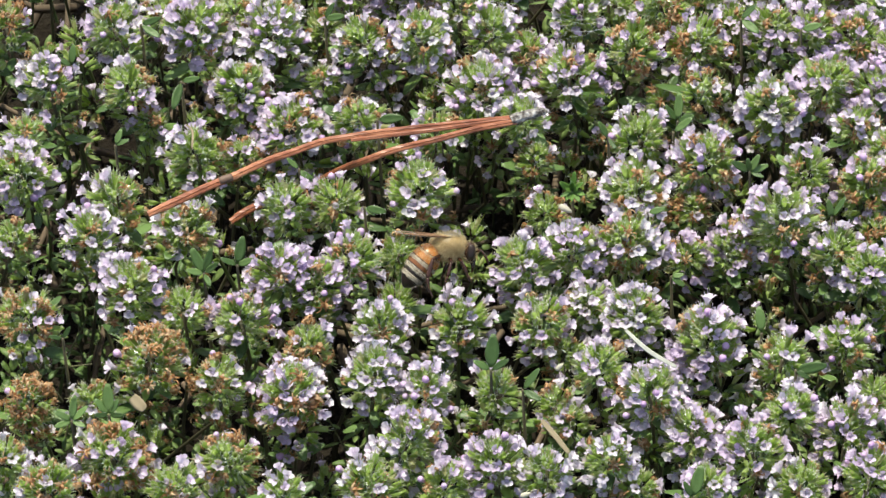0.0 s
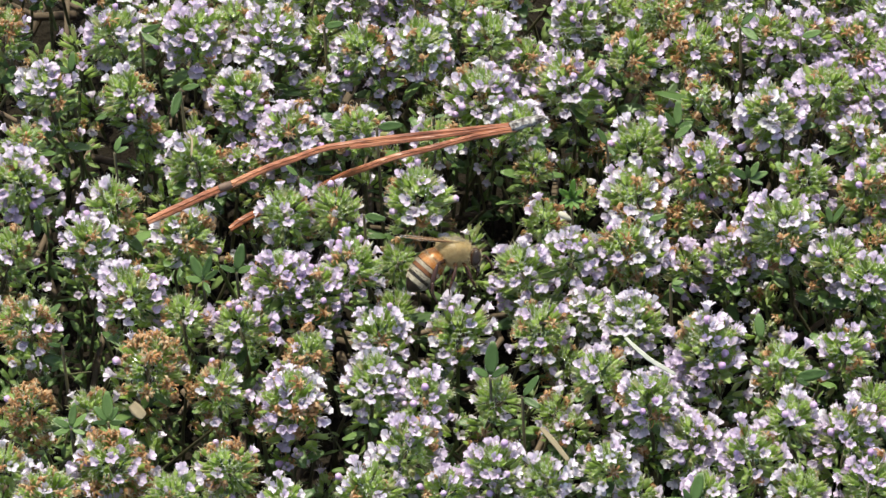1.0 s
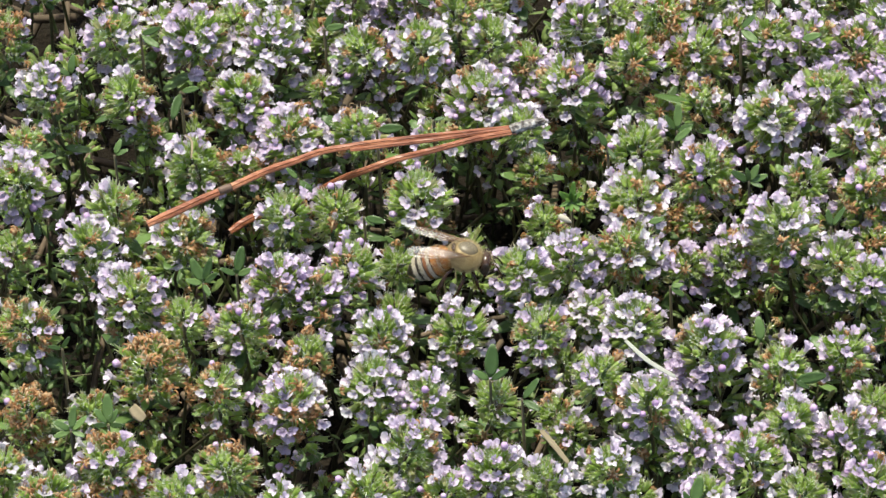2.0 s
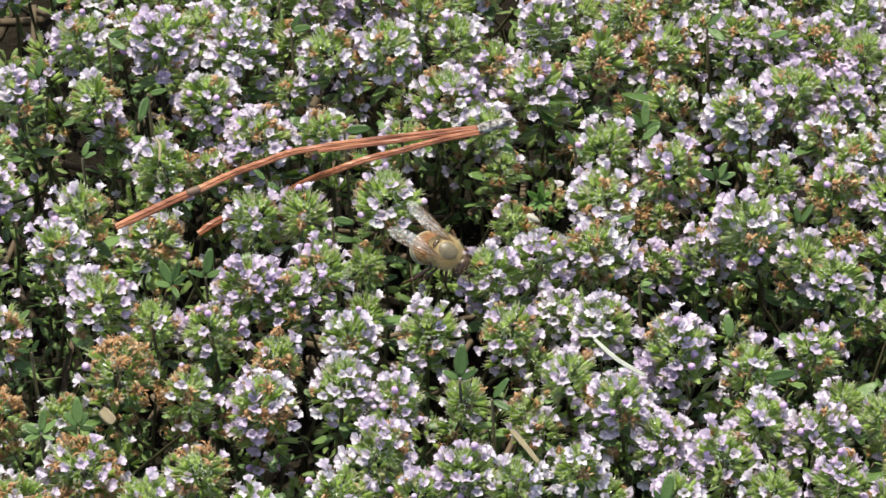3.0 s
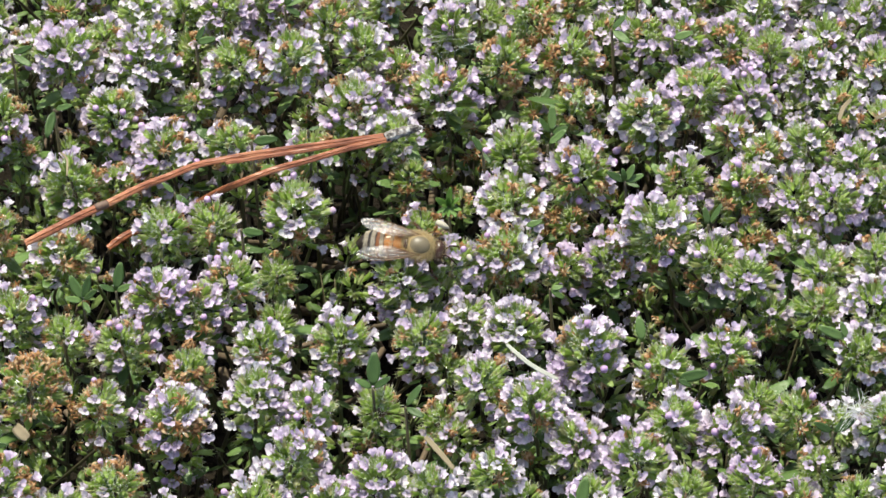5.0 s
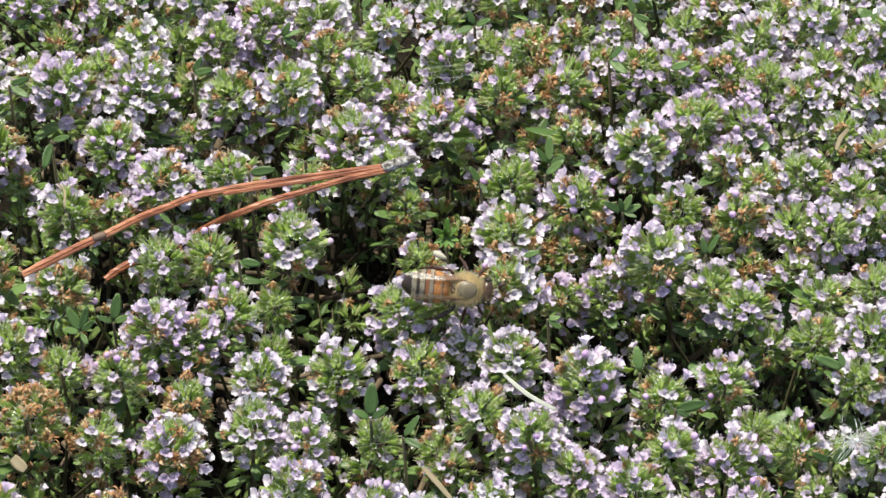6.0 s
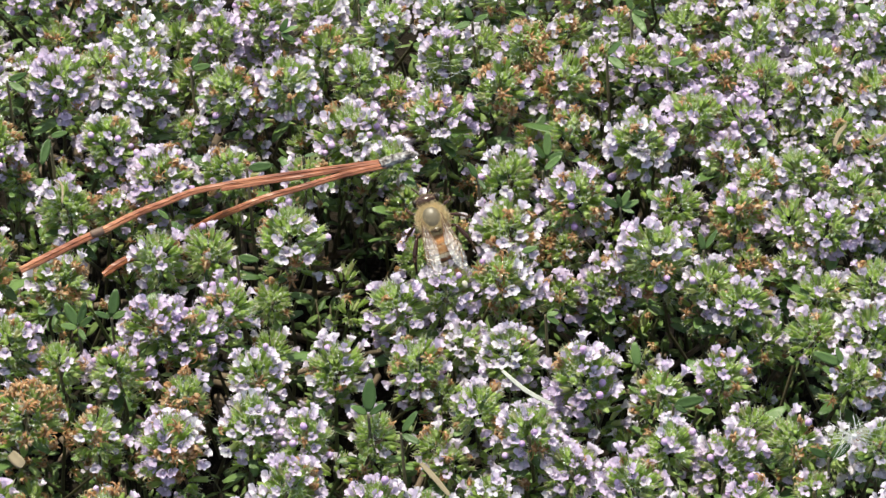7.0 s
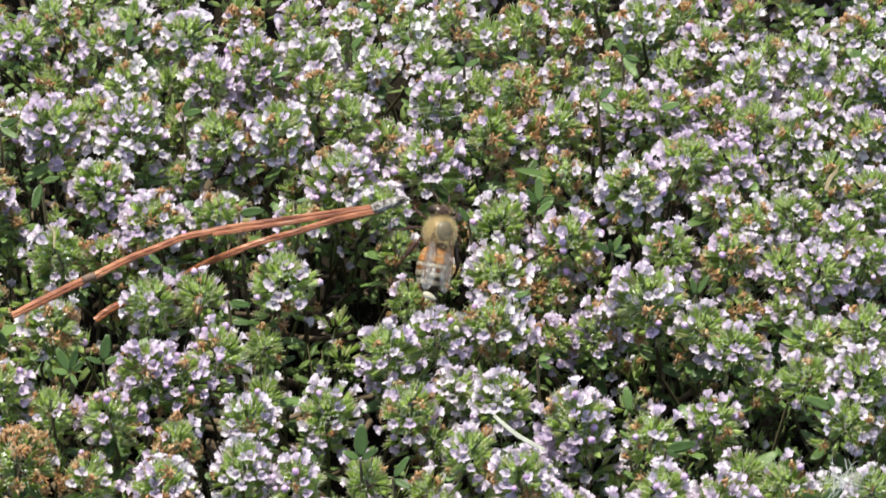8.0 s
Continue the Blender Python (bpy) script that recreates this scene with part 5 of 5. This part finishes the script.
    for i in range(1, 5):
        p = Pile()
        x0, x1 = cuts[i] + 0.05, cuts[i] + (0.30 if i < 2 else (0.48 if i == 2 else 0.66))
        for _ in range(2400 if i >= 2 else 500):
            x, g = r.uniform(x0, x1), r.uniform(0, 6.283)
            w = width(x) + 0.05
            o = np.array([-x, w * math.cos(g), w * 0.9 * math.sin(g) - 0.12 * x / 7])
            nrm = np.array([0, math.cos(g), math.sin(g)])
            e = o + unit(nrm * 0.45 + np.array([-1.0, r.uniform(-.3, .3), r.uniform(-.3, .3)])) * r.uniform(0.2, 0.36)
            wv = np.cross(nrm, [1, 0, 0]) * 0.018
            p.add((np.array([o - wv, o + wv, e]) * MM, [(0, 1, 2)], [0]))
        part("hair_band", p.mesh("hair_band", [buff if i < 2 else pale]), abdomen, "band of buff hair" if i < 2 else "band of pale greyish hair")

    for i in range(2):      # short golden down over the amber plates
        p = Pile()
        for _ in range(700):
            x, g = r.uniform(cuts[i], cuts[i + 1]), r.uniform(0, 6.283)
            w = width(x) + 0.05
            o = np.array([-x, w * math.cos(g), w * 0.9 * math.sin(g) - 0.12 * x / 7])
            nrm = np.array([0, math.cos(g), math.sin(g)])
            e = o + unit(nrm * 0.7 + np.array([-0.8, r.uniform(-.4, .4), r.uniform(-.4, .4)])) * r.uniform(0.25, 0.5) * (1.5 if i == 0 else 1.0)
            wv = np.cross(nrm, [1, 0, 0]) * 0.012
            p.add((np.array([o - wv, o + wv, e]) * MM, [(0, 1, 2)], [0]))
        part("down", p.mesh("down", [gold]), abdomen, "sparse golden down")

    # wings lie back along -x from their hinge
    def wing_mesh(name, outline, sgn):
        p = Pile()
        pts = [np.array([x, y * 0.72 * sgn, 0.0]) for x, y in outline]
        ctr = np.mean(pts, axis=0)
        v, f = [ctr + np.array([0, 0, 0.12])], []
        for ring in (0.5, 1.0):
            for q in pts:
                w = ctr + (q - ctr) * ring
                v.append(w + np.array([0, 0, 0.12 * (1 - ring) + 0.05 * math.sin(w[1] * 4.0) * ring]))
        n = len(pts)
        for i in range(n):
            f.append((0, 1 + i, 1 + (i + 1) % n))
            f.append((1 + i, 1 + n + i, 1 + n + (i + 1) % n, 1 + (i + 1) % n))
        p.add((np.array(v) * MM, f, [0] * len(f)))
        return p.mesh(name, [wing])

    fore = [(0, 0.15), (-1.5, 0.75), (-3.5, 1.35), (-5.5, 1.75), (-7.2, 1.85), (-8.4, 1.55), (-9.0, 0.9), (-8.9, 0.1), (-8.0, -0.75), (-6.5, -1.1), (-4.5, -0.95), (-2.4, -0.5), (-0.8, -0.2)]
    hind = [(0, 0.1), (-1.8, 0.35), (-3.8, 0.5), (-5.4, 0.35), (-6.2, -0.3), (-6.0, -1.0), (-4.8, -1.55), (-3.2, -1.5), (-1.5, -0.8), (-0.4, -0.2)]
    veins_f = [[(0, 0.1), (-2.5, 0.95), (-5.2, 1.6), (-7.2, 1.75)], [(0, 0), (-2.5, 0.6), (-4.6, 1.05), (-6.2, 1.2)], [(-0.3, -0.1), (-2.6, 0.05), (-4.8, 0.15), (-7.2, 0.35)],
               [(-0.5, -0.15), (-3.0, -0.5), (-5.2, -0.8)], [(-2.7, 0.65), (-3.0, 0.05), (-3.1, -0.5)], [(-4.4, 1.05), (-4.7, 0.2), (-4.9, -0.7)], [(-5.6, 1.2), (-6.2, 0.7), (-6.0, 0.3)], [(-6.2, 1.2), (-7.2, 1.0), (-8.0, 0.7)]]
    veins_h = [[(0, 0), (-2.0, 0.15), (-4.6, 0.2)], [(-0.2, -0.1), (-2.4, -0.4), (-5.0, -0.7)], [(-2.4, 0.1), (-2.6, -0.4)], [(-0.3, -0.2), (-2.0, -0.9), (-3.2, -1.3)]]
    wings = []
    for sgn in (1, -1):
        for name, outline, veins, hinge in (("forewing", fore, veins_f, (0.5, 1.30, 1.35)), ("hindwing", hind, veins_h, (-0.5, 1.25, 1.2))):
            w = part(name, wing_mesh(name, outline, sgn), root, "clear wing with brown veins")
            for line in veins:
                p = Pile()
                q = smooth_line([(x, y * 0.72 * sgn, 0.06) for x, y in line], 7)
                p.add(tube(q * MM, [0.075 * MM] * 4 + [0.05 * MM] * 3, 4, 0))
                part("vein", p.mesh("vein", [vein_brown]), w)
            wings.append((w, sgn, hinge, name))

    hips = []

    def leg(pts, rad):
        for sgn in (1, -1):
            q = [np.array([x - pts[0][0], (y - pts[0][1]) * sgn, z - pts[0][2]]) for x, y, z in pts]
            hip = Vector((pts[0][0], pts[0][1] * sgn, pts[0][2])) * MM
            femur = part("leg", solid("leg", tube(smooth_line(q[:2], 5), [rad[0], rad[0] * 1.25, rad[0] * 1.2, rad[0], rad[0] * 0.8], 8), brown), root, "bristly dark brown leg", Matrix.Translation(hip))
            part("tibia", solid("tibia", tube(smooth_line(q[1:3], 6), [rad[1] * 0.6, rad[1], rad[1] * 1.25, rad[1] * 1.45, rad[1] * 1.4, rad[1]], 8), brown), femur)
            part("tarsus", solid("tarsus", tube(smooth_line(q[2:], 8), [rad[2] * 1.3, rad[2] * 1.4, rad[2] * 1.2, rad[2], rad[2] * 0.8, rad[2] * 0.75, rad[2] * 0.7, rad[2] * 0.5], 7), brown), femur)
            p = Pile()
            for a0, a1 in ((q[0], q[1]), (q[1], q[2]), (q[2], q[3])):
                for _ in range(45):
                    o = a0 + (a1 - a0) * r.random()
                    d = unit(np.cross(a1 - a0, [r.gauss(0, 1), r.gauss(0, 1), r.gauss(0, 1)]) + unit(a1 - a0) * 0.5)
                    wv = unit(np.cross(d, a1 - a0)) * 0.016
                    o = o + d * rad[1] * 0.8
                    p.add((np.array([o - wv, o + wv, o + d * r.uniform(0.2, 0.42)]) * MM, [(0, 1, 2)], [0]))
            part("bristles", p.mesh("bristles", [rust]), femur, "short rusty bristles")
            hips.append((femur, sgn, hip))

    leg([(-1.1, 1.2, -1.3), (-2.3, 2.7, -1.7), (-2.9, 3.2, -4.4), (-2.6, 3.1, -5.9), (-1.9, 3.0, -7.2)], (0.23, 0.25, 0.20))
    leg([(0.2, 1.2, -1.6), (0.3, 2.7, -2.0), (-0.1, 3.2, -4.0), (-0.4, 3.4, -5.0), (-0.3, 3.5, -5.9)], (0.22, 0.20, 0.14))
    leg([(1.3, 1.0, -1.5), (2.0, 2.2, -2.0), (2.6, 2.2, -3.5), (3.2, 2.0, -4.3), (3.5, 1.8, -5.0)], (0.20, 0.18, 0.13))
    return root, head, abdomen, wings, hips


BEE_BODY, BEE_HEAD, BEE_ABDOMEN, BEE_WINGS, BEE_HIPS = bee()


def bee_pose(x, y, z, heading, rise, roll):
    """Heading: degrees from +x on the slope that faces the south-east sky; rise: out of that slope; roll about the body."""
    s = math.sqrt(0.5)
    right, up, out = Vector((1, 0, 0)), Vector((0, s, s)), Vector((0, -s, s))
    h, p, q = radians(heading), radians(rise), radians(roll)
    along = right * math.cos(h) + up * math.sin(h)
    side = up * math.cos(h) - right * math.sin(h)
    fwd = along * math.cos(p) + out * math.sin(p)
    back = (out * math.cos(p) - along * math.sin(p)) * math.cos(q) + side * math.sin(q)
    left = back.cross(fwd)
    m = Matrix((fwd, left, back)).transposed().to_4x4()
    m.translation = Vector((x, y, z)) * MM
    return m


def motions():
    walk(BEE_BODY, [(b[0], bee_pose(*b[1:7])) for b in BEE])
    walk(BEE_ABDOMEN, [(b[0], Matrix.Translation(Vector((-1.75, 0, -0.2)) * MM) @ pose(0, 0, 0, 0, -b[7], 0)) for b in BEE])
    for w, sgn, hinge, name in BEE_WINGS:
        h = Vector((hinge[0], hinge[1] * sgn, hinge[2])) * MM
        walk(w, [(b[0], Matrix.Translation(h) @ pose(0, 0, 0, -sgn * b[9], 1, -sgn * (b[8] + (4 if name == "hindwing" else 0)))) for b in BEE])
    # the hind legs trail backwards as it walks; the others step a little
    for k, (femur, sgn, hip) in enumerate(BEE_HIPS):
        rows_ = []
        for i, b in enumerate(BEE):
            back = min(1.0, max(0.0, (b[0] - 2.55) / 0.3))
            swing = (48 + 12 * min(1.0, max(0.0, b[0] - 5.5))) * back if k < 2 else 7 * math.sin(b[0] * 5.0 + k * 1.9) * back
            out = (26 - 10 * min(1.0, max(0.0, b[0] - 5.5))) * back if k < 2 else 0
            if k == 1:      # the right one reaches out sideways while the bee turns
                out += 34 * max(0.0, 1.0 - abs(b[0] - 3.05) / 0.5)
                late = min(1.0, max(0.0, (b[0] - 3.25) / 0.2)) * min(1.0, max(0.0, (4.7 - b[0]) / 0.4))
                swing, out = swing + 24 * late, out - 12 * late
            splay = sgn * (34 if sgn < 0 else 20) * back if k > 1 else 0
            if sgn > 0 and 2.5 < b[0] < 6.2:
                out = -8 * back
            rows_.append((b[0], Matrix.Translation(hip) @ pose(0, 0, 0, splay, swing, -sgn * out)))
        walk(femur, rows_)


motions()
